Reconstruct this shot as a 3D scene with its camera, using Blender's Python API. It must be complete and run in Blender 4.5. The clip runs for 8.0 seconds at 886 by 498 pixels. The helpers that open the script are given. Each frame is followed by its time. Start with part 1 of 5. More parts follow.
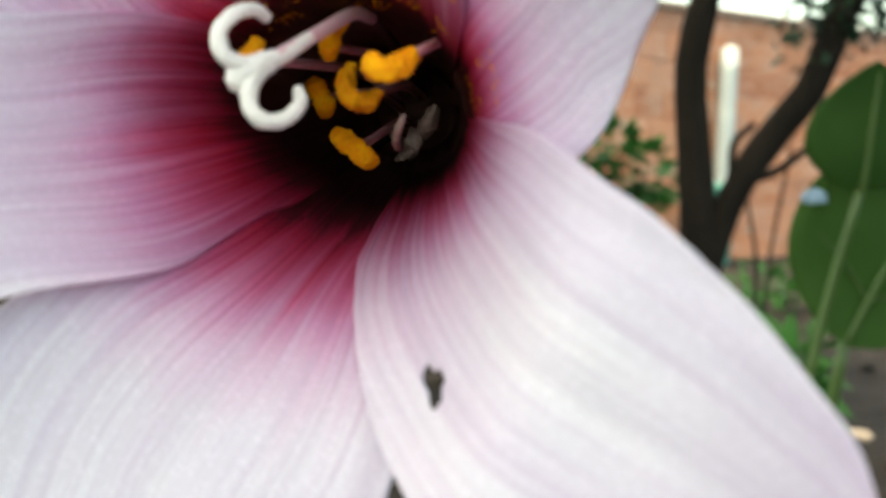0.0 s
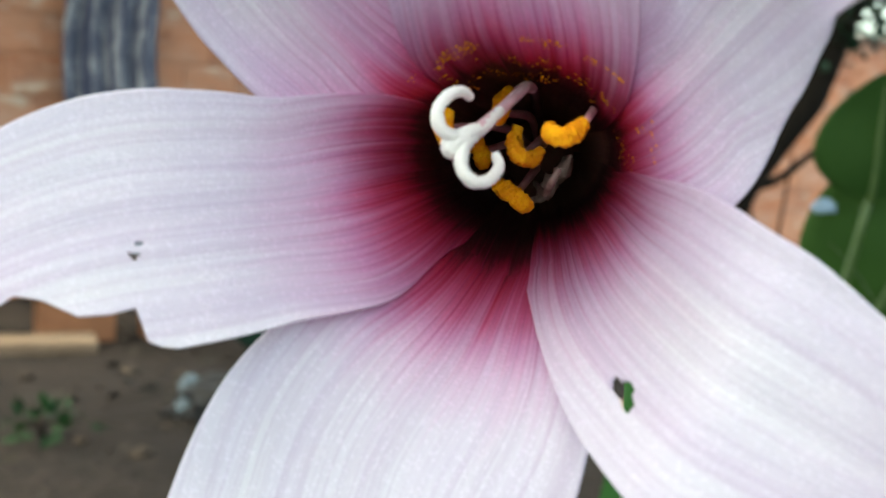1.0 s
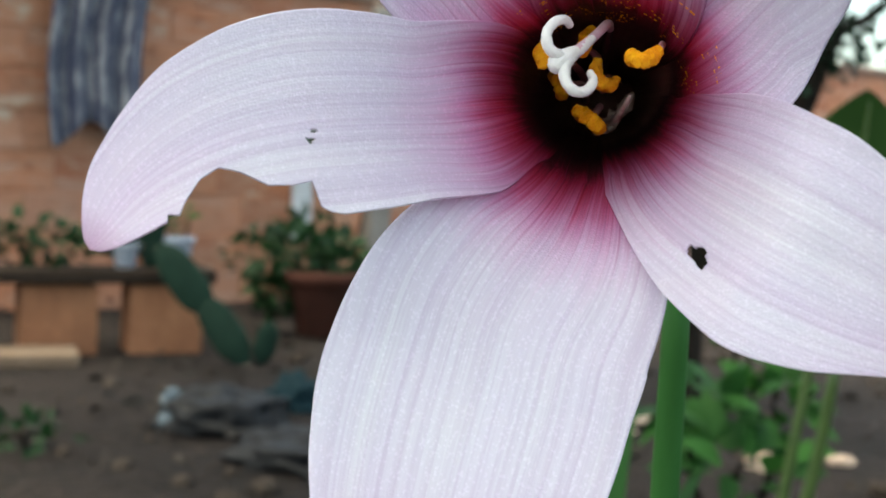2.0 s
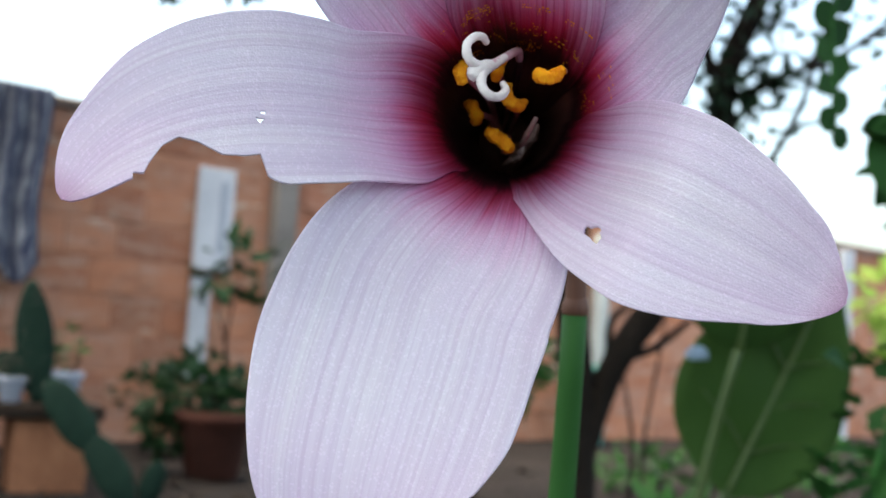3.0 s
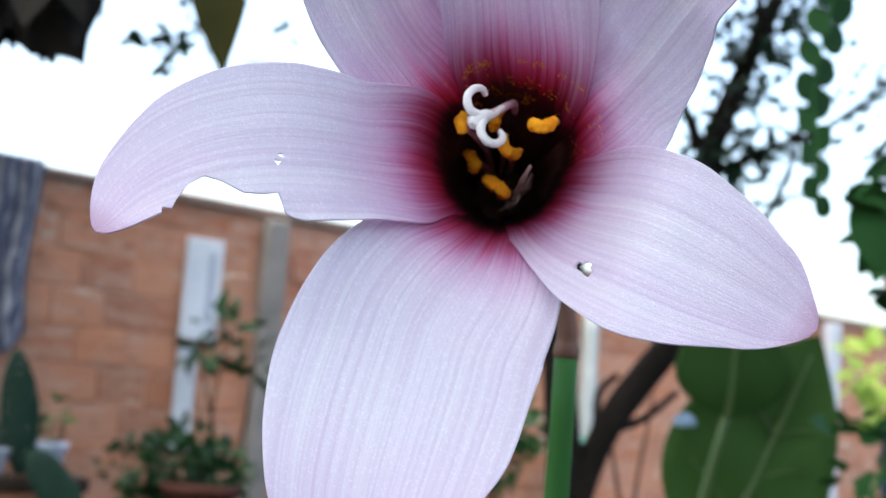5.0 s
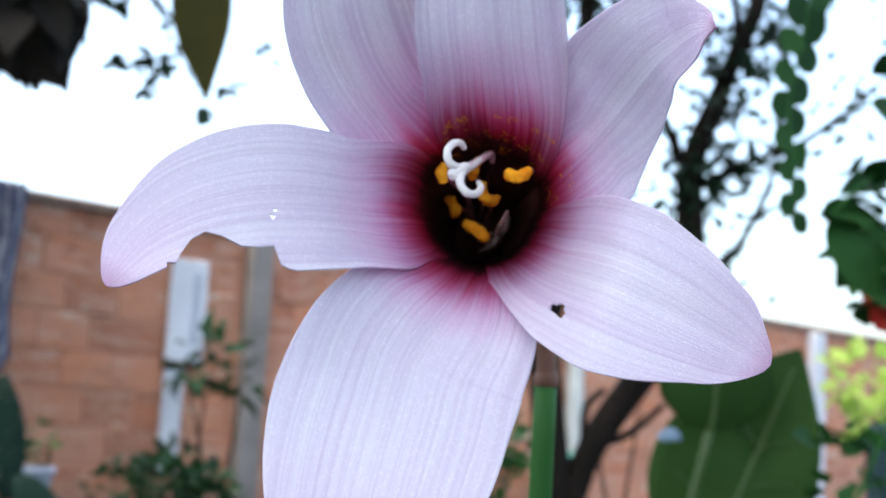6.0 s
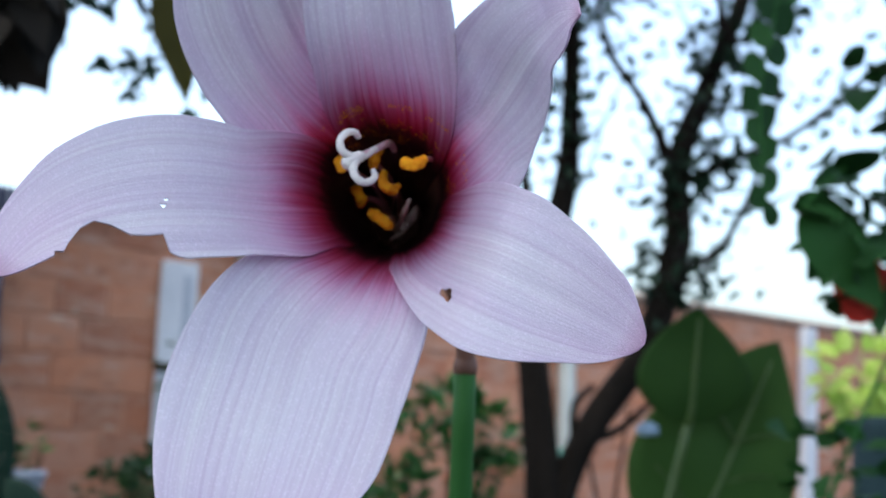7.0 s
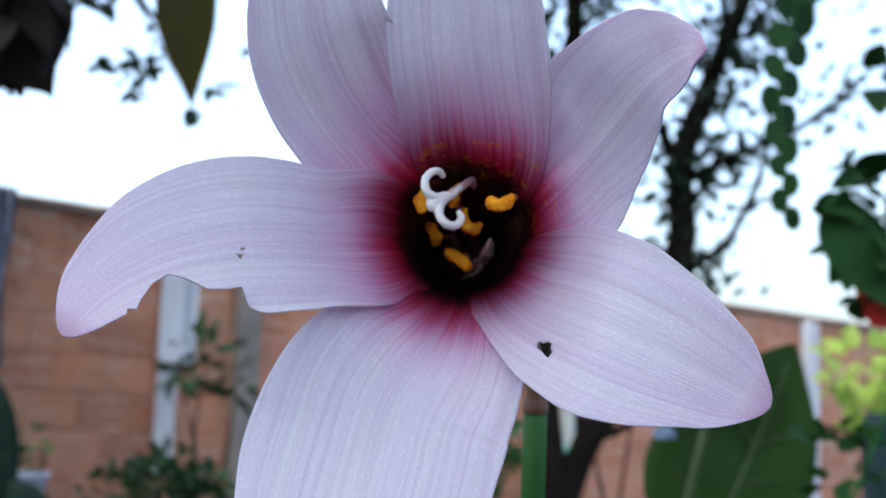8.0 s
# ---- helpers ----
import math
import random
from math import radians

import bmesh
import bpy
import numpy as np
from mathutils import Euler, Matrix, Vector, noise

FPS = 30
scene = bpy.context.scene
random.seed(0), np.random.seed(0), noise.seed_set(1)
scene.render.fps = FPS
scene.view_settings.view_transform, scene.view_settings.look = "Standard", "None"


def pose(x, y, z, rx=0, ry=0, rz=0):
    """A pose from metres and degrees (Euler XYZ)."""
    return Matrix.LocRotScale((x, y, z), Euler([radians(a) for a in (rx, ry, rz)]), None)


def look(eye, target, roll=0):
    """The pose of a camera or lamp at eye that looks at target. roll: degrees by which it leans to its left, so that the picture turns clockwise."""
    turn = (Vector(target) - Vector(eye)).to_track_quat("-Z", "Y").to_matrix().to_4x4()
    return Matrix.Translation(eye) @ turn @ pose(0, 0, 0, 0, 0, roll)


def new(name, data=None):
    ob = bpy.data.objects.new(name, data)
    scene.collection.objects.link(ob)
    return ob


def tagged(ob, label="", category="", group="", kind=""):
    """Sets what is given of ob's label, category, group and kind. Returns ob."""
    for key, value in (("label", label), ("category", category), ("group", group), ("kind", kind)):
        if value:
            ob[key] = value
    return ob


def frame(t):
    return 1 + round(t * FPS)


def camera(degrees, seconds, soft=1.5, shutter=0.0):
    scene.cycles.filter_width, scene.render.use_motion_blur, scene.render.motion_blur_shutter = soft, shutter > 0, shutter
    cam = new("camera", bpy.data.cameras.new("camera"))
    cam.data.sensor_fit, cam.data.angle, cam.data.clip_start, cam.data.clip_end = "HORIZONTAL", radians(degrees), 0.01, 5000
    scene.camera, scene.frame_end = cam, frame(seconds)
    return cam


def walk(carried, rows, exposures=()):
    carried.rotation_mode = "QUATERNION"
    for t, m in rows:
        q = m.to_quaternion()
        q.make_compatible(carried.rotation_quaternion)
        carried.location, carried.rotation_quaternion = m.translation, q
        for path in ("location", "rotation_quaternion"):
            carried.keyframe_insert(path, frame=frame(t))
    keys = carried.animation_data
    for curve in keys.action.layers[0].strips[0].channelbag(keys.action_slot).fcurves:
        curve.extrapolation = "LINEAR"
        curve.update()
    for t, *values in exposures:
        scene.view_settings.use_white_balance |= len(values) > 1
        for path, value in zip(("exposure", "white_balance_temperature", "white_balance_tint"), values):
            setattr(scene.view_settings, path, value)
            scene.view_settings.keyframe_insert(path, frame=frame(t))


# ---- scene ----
cam = camera(39.05, 8.0, soft=1.6)
# seconds, eye, yaw, pitch and lean in degrees
ROWS = [
    (0.0, 0.02579, 0.08547, 0.73445, 5.288, -4.701, 2.310),
    (0.5, 0.02265, 0.07658, 0.73911, 5.079, -4.516, 1.850),
    (1.0, 0.01285, 0.06434, 0.73763, 5.302, -4.191, 1.561),
    (2.5, 0.00169, 0.02644, 0.71566, 2.781, -0.936, 3.677),
    (3.0, 0.00142, 0.02012, 0.70690, 0.062, 3.836, 3.993),
    (3.5, 0.00496, 0.01954, 0.70655, 0.016, 4.611, 4.158),
    (4.0, 0.00844, 0.02267, 0.70339, -0.136, 5.151, 4.116),
    (4.5, 0.00026, 0.01689, 0.70040, -0.253, 6.278, 4.265),
    (6.0, -0.00026, -0.00389, 0.70344, -0.933, 7.963, 3.123),
    (6.5, 0.00343, -0.00761, 0.70109, -1.390, 8.047, 2.418),
    (7.0, 0.01384, -0.00737, 0.70187, -1.291, 7.941, 2.410),
    (7.5, 0.00413, -0.00056, 0.70500, -1.453, 7.739, 2.049),
    (8.0, 0.00138, 0.00468, 0.71003, -1.309, 7.764, 1.997),
]
EXPOSURE = [
    (0.0, 2.84, 8500, -11), (1.0, 2.85, 7850, -11), (2.5, 2.42, 7300, -3), (3.5, 2.35, 6850, 1), (4.0, 2.35, 6870, 1), (4.5, 2.52, 6800, 1),
    (6.0, 2.6, 6450, 3), (6.5, 2.29, 6420, 3), (7.0, 2.15, 6280, 2), (7.5, 2.1, 6220, 2), (8.0, 2.17, 6230, 3),
]


def eye_pose(x, y, z, yaw, pitch, lean):
    yaw, pitch = radians(yaw), radians(pitch)
    ahead = Vector((-math.sin(yaw) * math.cos(pitch), math.cos(yaw) * math.cos(pitch), math.sin(pitch)))
    return look((x, y, z), Vector((x, y, z)) + ahead, lean)


walk(cam, [(r[0], eye_pose(*r[1:])) for r in ROWS], EXPOSURE)
cam.data.dof.use_dof = True
cam.data.dof.focus_distance = 0.141
cam.data.dof.aperture_fstop = 42.0

# ---- light: bright hazy sky, soft high sun ----
world = bpy.data.worlds.new("world")
scene.world = world
world.use_nodes = True
wn = world.node_tree.nodes
wn.clear()
sky = wn.new("ShaderNodeTexSky")
sky.sky_type = "NISHITA"
sky.sun_disc = False
SUN_ELEVATION, SUN_AZIMUTH = 74.0, 240.0
sky.sun_elevation, sky.sun_rotation = radians(SUN_ELEVATION), radians(SUN_AZIMUTH)
sky.air_density, sky.dust_density, sky.ozone_density = 1.0, 6.0, 1.0
back = wn.new("ShaderNodeBackground")
back.inputs["Strength"].default_value = 0.15
wout = wn.new("ShaderNodeOutputWorld")
world.node_tree.links.new(sky.outputs[0], back.inputs[0])
world.node_tree.links.new(back.outputs[0], wout.inputs[0])
sun = new("sun", bpy.data.lights.new("sun", "SUN"))
sun.data.energy, sun.data.angle, sun.data.color = 0.3, radians(60), (1.0, 0.97, 0.93)
az, el = radians(SUN_AZIMUTH), radians(SUN_ELEVATION)
sun_from = Vector((math.sin(az) * math.cos(el), math.cos(az) * math.cos(el), math.sin(el)))
sun.matrix_world = look(sun_from * 20, (0, 0, 0))


# ---- materials ----
class Nodes:
    """A small helper for building node materials."""

    def __init__(self, name):
        self.mat = bpy.data.materials.new(name)
        self.mat.use_nodes = True
        self.t = self.mat.node_tree
        self.t.nodes.clear()
        self.out = self.t.nodes.new("ShaderNodeOutputMaterial")

    def add(self, kind, operation="", blend_type="", uv_map=""):
        n = self.t.nodes.new(kind)
        if blend_type:
            n.data_type, n.blend_type = "RGBA", blend_type
        if operation:
            n.operation = operation
        if uv_map:
            n.uv_map = uv_map
        return n

    def put(self, socket, v):
        if isinstance(v, bpy.types.NodeSocket):
            self.t.links.new(v, socket)
        elif isinstance(v, (tuple, list)) and len(v) == 3 and socket.type == "RGBA":
            socket.default_value = (*v, 1)
        else:
            socket.default_value = v

    def coords(self, which="Object"):
        return self.add("ShaderNodeTexCoord").outputs[which]

    def scale(self, vec, s):
        n = self.add("ShaderNodeMapping")
        self.put(n.inputs["Vector"], vec)
        n.inputs["Scale"].default_value = s
        return n.outputs[0]

    def noise(self, vec, scale, detail=4.0, rough=0.55):
        n = self.add("ShaderNodeTexNoise")
        self.put(n.inputs["Vector"], vec)
        n.inputs["Scale"].default_value, n.inputs["Detail"].default_value, n.inputs["Roughness"].default_value = scale, detail, rough
        return n.outputs["Fac"]

    def math(self, op, a, b=0.0, c=0.0):
        n = self.add("ShaderNodeMath", operation=op)
        for s, v in zip(n.inputs, (a, b, c)):
            self.put(s, v)
        return n.outputs[0]

    def ramp(self, fac, stops):
        n = self.add("ShaderNodeValToRGB")
        self.put(n.inputs[0], fac)
        e = n.color_ramp.elements
        while len(e) < len(stops):
            e.new(0.5)
        for el_, (p, c) in zip(e, stops):
            el_.position = p
            el_.color = (*c, 1) if isinstance(c, (tuple, list)) else (c, c, c, 1)
        return n.outputs[0]

    def mix(self, fac, a, b, blend="MIX"):
        n = self.add("ShaderNodeMix", blend_type=blend)
        self.put(n.inputs[0], fac)
        self.put(n.inputs[6], a)
        self.put(n.inputs[7], b)
        return n.outputs[2]

    def bump(self, height, strength, distance):
        n = self.add("ShaderNodeBump")
        self.put(n.inputs["Height"], height)
        n.inputs["Strength"].default_value, n.inputs["Distance"].default_value = strength, distance
        return n.outputs[0]

    def surface(self, colour, rough=0.7, normal=None, metal=0.0, spec=0.5, translucent=0.0, glow=None):
        p = self.add("ShaderNodeBsdfPrincipled")
        self.put(p.inputs["Base Color"], colour)
        self.put(p.inputs["Roughness"], rough)
        self.put(p.inputs["Metallic"], metal)
        self.put(p.inputs["Specular IOR Level"], spec)
        if normal is not None:
            self.put(p.inputs["Normal"], normal)
        end = p.outputs[0]
        if translucent:
            tr = self.add("ShaderNodeBsdfTranslucent")
            self.put(tr.inputs[0], colour if glow is None else glow)
            if normal is not None:
                self.put(tr.inputs["Normal"], normal)
            m = self.add("ShaderNodeMixShader")
            m.inputs[0].default_value = translucent
            self.t.links.new(end, m.inputs[1])
            self.t.links.new(tr.outputs[0], m.inputs[2])
            end = m.outputs[0]
        self.t.links.new(end, self.out.inputs["Surface"])
        return self.mat


def two_scale(name, dark, light, scale, fine, rough=0.75, bump=0.3, depth=0.01, stops=(0.3, 0.7), spec=0.4, translucent=0.0, stretch=(1, 1, 1)):
    """A surface that varies at two scales, with relief."""
    n = Nodes(name)
    v = n.scale(n.coords(), stretch)
    big, small = n.noise(v, scale, 5), n.noise(v, fine, 4)
    blend = n.math("ADD", n.math("MULTIPLY", big, 0.65), n.math("MULTIPLY", small, 0.35))
    info = n.add("ShaderNodeObjectInfo")
    col = n.ramp(blend, [(stops[0], dark), (stops[1], light)])
    shade = n.math("ADD", 0.88, n.math("MULTIPLY", info.outputs["Random"], 0.24))
    col = n.mix(1.0, col, shade, "MULTIPLY")
    return n.surface(col, n.math("ADD", rough - 0.1, n.math("MULTIPLY", small, 0.2)), n.bump(small, bump, depth), spec=spec, translucent=translucent)


def petal_material():
    """White-lilac petal with streaked wine-red base; uv x runs across, uv y is the way out from the throat (0.1 = 30 mm)."""
    n = Nodes("petal")
    uv = n.add("ShaderNodeUVMap", uv_map="petal").outputs[0]
    sep = n.add("ShaderNodeSeparateXYZ")
    n.put(sep.inputs[0], uv)
    u, q = sep.outputs[0], sep.outputs[1]
    along = n.scale(uv, (1.0, 0.35, 1.0))
    veins = n.noise(n.scale(uv, (5.0, 0.5, 1.0)), 1.3, 3, 0.6)
    hairs = n.noise(n.scale(uv, (16.0, 1.0, 1.0)), 1.5, 4, 0.7)
    # the dark mouth has an even rim, the wash beyond it breaks up into streaks
    ragged = n.math("ADD", n.math("MULTIPLY", n.math("SUBTRACT", veins, 0.5), 0.20), n.math("MULTIPLY", n.math("SUBTRACT", hairs, 0.5), 0.17))
    edge = n.math("ADD", q, n.math("MULTIPLY", ragged, n.ramp(q, [(0.30, 0.25), (0.46, 1.0)])))
    # brown innermost stop: inner tissue, lightened to imitate light through the tube wall
    col = n.ramp(edge, [
        (0.19, (0.25, 0.125, 0.10)), (0.27, (0.070, 0.020, 0.019)), (0.30, (0.040, 0.005, 0.008)), (0.335, (0.095, 0.007, 0.016)), (0.37, (0.44, 0.022, 0.066)), (0.42, (0.58, 0.115, 0.245)),
        (0.50, (0.665, 0.34, 0.53)), (0.61, (0.735, 0.580, 0.705)), (0.78, (0.778, 0.745, 0.800)), (1.0, (0.782, 0.766, 0.812))])
    # crimson veins that fan out of the throat, some strong, some faint
    drift = n.noise(n.scale(uv, (1.6, 0.5, 1.0)), 1.0, 2, 0.5)
    lane = n.math("ADD", n.math("MULTIPLY", u, 11.0), n.math("MULTIPLY", drift, 3.0))
    thread = n.ramp(n.math("ABSOLUTE", n.math("SUBTRACT", n.math("FRACT", lane), 0.5)), [(0.01, 1.0), (0.15, 0.0)])
    strong = n.ramp(n.noise(n.scale(uv, (6.0, 0.8, 1.0)), 1.0, 2, 0.5), [(0.32, 0.25), (0.60, 1.0)])
    reach = n.ramp(n.math("ADD", q, n.math("MULTIPLY", n.math("SUBTRACT", hairs, 0.5), 0.3)), [(0.30, 0.0), (0.38, 0.80), (0.53, 0.60), (0.70, 0.24), (0.92, 0.06)])
    shade = n.ramp(q, [(0.40, (0.34, 0.020, 0.095)), (0.60, (0.58, 0.25, 0.42)), (0.85, (0.62, 0.53, 0.65))])
    col = n.mix(n.math("MULTIPLY", n.math("MULTIPLY", thread, strong), reach), col, shade)
    # lilac veins that run from base to tip
    lines = n.ramp(n.noise(n.scale(uv, (22.0, 0.55, 1.0)), 1.0, 5, 0.65), [(0.36, 0.0), (0.56, 1.0)])
    col = n.mix(0.27, col, n.mix(1.0, col, n.mix(lines, (0.60, 0.42, 0.60), (1.06, 1.06, 1.06)), "MULTIPLY"))
    blotch = n.ramp(n.noise(along, 2.2, 3), [(0.35, (0.93, 0.88, 0.95)), (0.68, (1, 1, 1))])
    col = n.mix(1.0, col, blotch, "MULTIPLY")
    tip = n.add("ShaderNodeUVMap", uv_map="tip").outputs[0]
    tsep = n.add("ShaderNodeSeparateXYZ")
    n.put(tsep.inputs[0], tip)
    col = n.mix(n.ramp(tsep.outputs[1], [(0.80, 0.0), (1.0, 0.36)]), col, (0.70, 0.46, 0.68))
    col = n.mix(n.ramp(tsep.outputs[1], [(0.965, 0.0), (1.0, 0.5)]), col, (0.38, 0.12, 0.29))
    o = n.coords()
    cells = n.add("ShaderNodeTexVoronoi")
    n.put(cells.inputs["Vector"], n.scale(o, (1, 1, 1)))
    cells.inputs["Scale"].default_value = 4200
    # some cells are lightened in the colour to sparkle
    speck = n.ramp(n.math("FRACT", n.math("MULTIPLY", cells.outputs["Color"], 7.0)), [(0.84, (0.99, 0.99, 0.99)), (0.90, (1.08, 1.08, 1.08))])
    col = n.mix(1.0, col, speck, "MULTIPLY")
    # silvery glints painted into the colour as short dashes along the veins
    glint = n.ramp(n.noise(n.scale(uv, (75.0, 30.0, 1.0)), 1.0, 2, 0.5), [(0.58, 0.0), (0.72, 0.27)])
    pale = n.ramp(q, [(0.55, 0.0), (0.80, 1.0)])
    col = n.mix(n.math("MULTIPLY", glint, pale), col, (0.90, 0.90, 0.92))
    ridge = n.noise(n.scale(uv, (30.0, 0.8, 1.0)), 1.0, 3, 0.6)
    relief = n.math("ADD", n.math("MULTIPLY", ridge, 0.55), n.math("MULTIPLY", cells.outputs["Distance"], 0.26))
    nrm = n.bump(relief, 0.42, 0.00035)
    gloss = n.ramp(cells.outputs["Distance"], [(0.15, 0.24), (0.6, 0.50)])
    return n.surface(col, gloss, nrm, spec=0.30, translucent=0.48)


def wall_brick_material():
    n = Nodes("fired_clay")
    info = n.add("ShaderNodeObjectInfo")
    shift = n.add("ShaderNodeVectorMath", operation="ADD")
    n.put(shift.inputs[0], n.coords())
    n.put(shift.inputs[1], info.outputs["Location"])
    o = shift.outputs[0]
    geo = n.add("ShaderNodeNewGeometry")
    big, small = n.noise(o, 3.0, 5), n.noise(o, 45.0, 4)
    vary = n.math("FRACT", n.math("ADD", info.outputs["Random"], geo.outputs["Random Per Island"]))
    col = n.ramp(vary, [(0.0, (0.285, 0.112, 0.066)), (0.35, (0.36, 0.148, 0.082)), (0.75, (0.41, 0.180, 0.105)), (1.0, (0.36, 0.175, 0.118))])
    col = n.mix(n.ramp(big, [(0.42, 0.0), (0.72, 0.55)]), col, (0.33, 0.21, 0.155))
    smear = n.noise(n.scale(o, (2.2, 2.2, 11.0)), 1.6, 5, 0.65)
    col = n.mix(n.ramp(smear, [(0.50, 0.0), (0.68, 0.75)]), col, (0.42, 0.29, 0.235))
    pit = n.noise(n.scale(o, (1.0, 1.0, 1.8)), 9.0, 4, 0.6)
    col = n.mix(n.ramp(pit, [(0.54, 0.0), (0.68, 0.55)]), col, (0.18, 0.080, 0.05))
    col = n.mix(n.ramp(small, [(0.45, 0.0), (0.75, 0.35)]), col, (0.24, 0.12, 0.08))
    # a few smudges of pale lime splashed on the face
    lime = n.math("ADD", n.noise(n.scale(o, (1.0, 1.0, 2.4)), 2.6, 3, 0.6), n.math("MULTIPLY", small, 0.10))
    col = n.mix(n.ramp(lime, [(0.67, 0.0), (0.75, 0.65)]), col, (0.46, 0.41, 0.34))
    return n.surface(col, 0.9, n.bump(small, 0.5, 0.006), spec=0.2)


def leaf_material(name, dark, light, translucent=0.3, rough=0.58):
    n = Nodes(name)
    o = n.coords()
    geo = n.add("ShaderNodeNewGeometry")
    info = n.add("ShaderNodeObjectInfo")
    f = n.math("ADD", n.math("MULTIPLY", n.noise(o, 9.0, 3), 0.5), n.math("MULTIPLY", n.math("FRACT", n.math("ADD", geo.outputs["Random Per Island"], info.outputs["Random"])), 0.5))
    col = n.ramp(f, [(0.2, dark), (0.8, light)])
    fine = n.noise(o, 160.0, 3)
    return n.surface(col, rough, n.bump(fine, 0.25, 0.002), spec=0.14, translucent=translucent)


def striped_cloth_material():
    n = Nodes("striped_cotton")
    sep = n.add("ShaderNodeSeparateXYZ")
    n.put(sep.inputs[0], n.add("ShaderNodeUVMap", uv_map="cloth").outputs[0])
    s = n.math("FRACT", n.math("MULTIPLY", n.math("ADD", sep.outputs[0], n.math("MULTIPLY", n.noise(n.coords(), 5.0, 2), 0.16)), 8.0))
    col = n.ramp(s, [(0.0, (0.26, 0.26, 0.29)), (0.30, (0.26, 0.26, 0.29)), (0.36, (0.02, 0.026, 0.075)), (0.52, (0.02, 0.026, 0.075)), (0.58, (0.10, 0.105, 0.14)), (0.80, (0.10, 0.105, 0.14)), (0.86, (0.31, 0.31, 0.33))])
    col = n.mix(n.ramp(n.noise(n.coords(), 9.0, 4), [(0.38, 0.0), (0.62, 0.75)]), col, (0.05, 0.055, 0.09))
    return n.surface(col, 0.95, n.bump(n.noise(n.coords(), 300.0, 2), 0.4, 0.002), spec=0.1)


PETAL = petal_material()
STEM = two_scale("scape_green", (0.022, 0.085, 0.018), (0.045, 0.150, 0.035), 40, 400, 0.55, 0.2, 0.0003, stretch=(1, 1, 0.08), spec=0.12, translucent=0.1)
SPATHE = two_scale("spathe_brown", (0.060, 0.022, 0.012), (0.170, 0.075, 0.045), 120, 900, 0.6, 0.4, 0.0003, stretch=(1, 1, 0.15))
STYLE = two_scale("style_pink", (0.74, 0.42, 0.48), (0.88, 0.62, 0.66), 300, 1500, 0.45, 0.2, 0.0001, translucent=0.25)
# darkened copy of the style's pink: the throat's shade put into the colour
STYLE_SHADED = two_scale("style_shaded", (0.040, 0.008, 0.014), (0.095, 0.022, 0.034), 300, 1500, 0.5, 0.2, 0.0001)
WITHERED = two_scale("withered_tissue", (0.30, 0.185, 0.165), (0.62, 0.48, 0.45), 500, 2200, 0.7, 0.6, 0.0003)
STIGMA = two_scale("stigma_white", (0.72, 0.68, 0.64), (0.84, 0.81, 0.79), 250, 2600, 0.55, 0.6, 0.0002, translucent=0.2)
FILAMENT = two_scale("filament_rose", (0.60, 0.22, 0.27), (0.80, 0.42, 0.46), 300, 1500, 0.5, 0.2, 0.0001, translucent=0.2)
ANTHER = two_scale("pollen_orange", (0.88, 0.27, 0.003), (1.0, 0.45, 0.010), 700, 4200, 0.85, 0.8, 0.0003, stops=(0.38, 0.62))
BRICK = wall_brick_material()
MORTAR = two_scale("mortar", (0.32, 0.145, 0.088), (0.41, 0.205, 0.135), 5, 60, 0.95, 0.5, 0.01)
CONCRETE = two_scale("weathered_concrete", (0.11, 0.10, 0.095), (0.24, 0.22, 0.205), 4, 60, 0.9, 0.4, 0.008)
COPING = two_scale("stained_coping", (0.10, 0.075, 0.065), (0.24, 0.165, 0.135), 5, 50, 0.92, 0.5, 0.01)
WHITEWASH = two_scale("chalky_white", (0.35, 0.37, 0.42), (0.58, 0.60, 0.64), 4, 40, 0.8, 0.3, 0.004, stretch=(2, 2, 0.5))
BLUEGREY = two_scale("blue_grey_stain", (0.22, 0.25, 0.32), (0.40, 0.43, 0.50), 6, 50, 0.8, 0.2, 0.003)
PIPE = two_scale("dull_pale_pipe", (0.29, 0.32, 0.32), (0.44, 0.47, 0.46), 4, 40, 0.7, 0.2, 0.003)
CLOTH = striped_cloth_material()
SOIL = two_scale("damp_soil", (0.008, 0.007, 0.0065), (0.028, 0.022, 0.020), 1.6, 16, 0.95, 0.8, 0.05, spec=0.08)
SANDSTONE = two_scale("dusty_stone", (0.09, 0.06, 0.04), (0.17, 0.118, 0.082), 7, 70, 0.9, 0.4, 0.006)
CLOD = two_scale("dark_clod", (0.022, 0.018, 0.016), (0.065, 0.050, 0.040), 20, 120, 0.95, 0.5, 0.004, spec=0.1)
RUBBLE = two_scale("pale_rubble", (0.42, 0.30, 0.23), (0.66, 0.52, 0.42), 12, 90, 0.9, 0.5, 0.008)
BARK = two_scale("dark_bark", (0.006, 0.005, 0.004), (0.022, 0.017, 0.014), 9, 60, 0.95, 0.9, 0.02, stretch=(1, 1, 0.3), spec=0.10)
DARKWOOD = two_scale("dark_plank", (0.012, 0.009, 0.007), (0.040, 0.027, 0.020), 6, 70, 0.85, 0.5, 0.004, stretch=(0.2, 1, 1), spec=0.12)
TERRACOTTA = two_scale("terracotta", (0.17, 0.066, 0.032), (0.32, 0.145, 0.075), 7, 60, 0.9, 0.4, 0.006)
REDPOT = two_scale("brown_red_pot", (0.030, 0.012, 0.009), (0.075, 0.026, 0.018), 8, 60, 0.8, 0.2, 0.004, spec=0.15)
CACTUS = two_scale("cactus_skin", (0.004, 0.014, 0.010), (0.010, 0.028, 0.018), 14, 120, 0.8, 0.3, 0.004, spec=0.14)
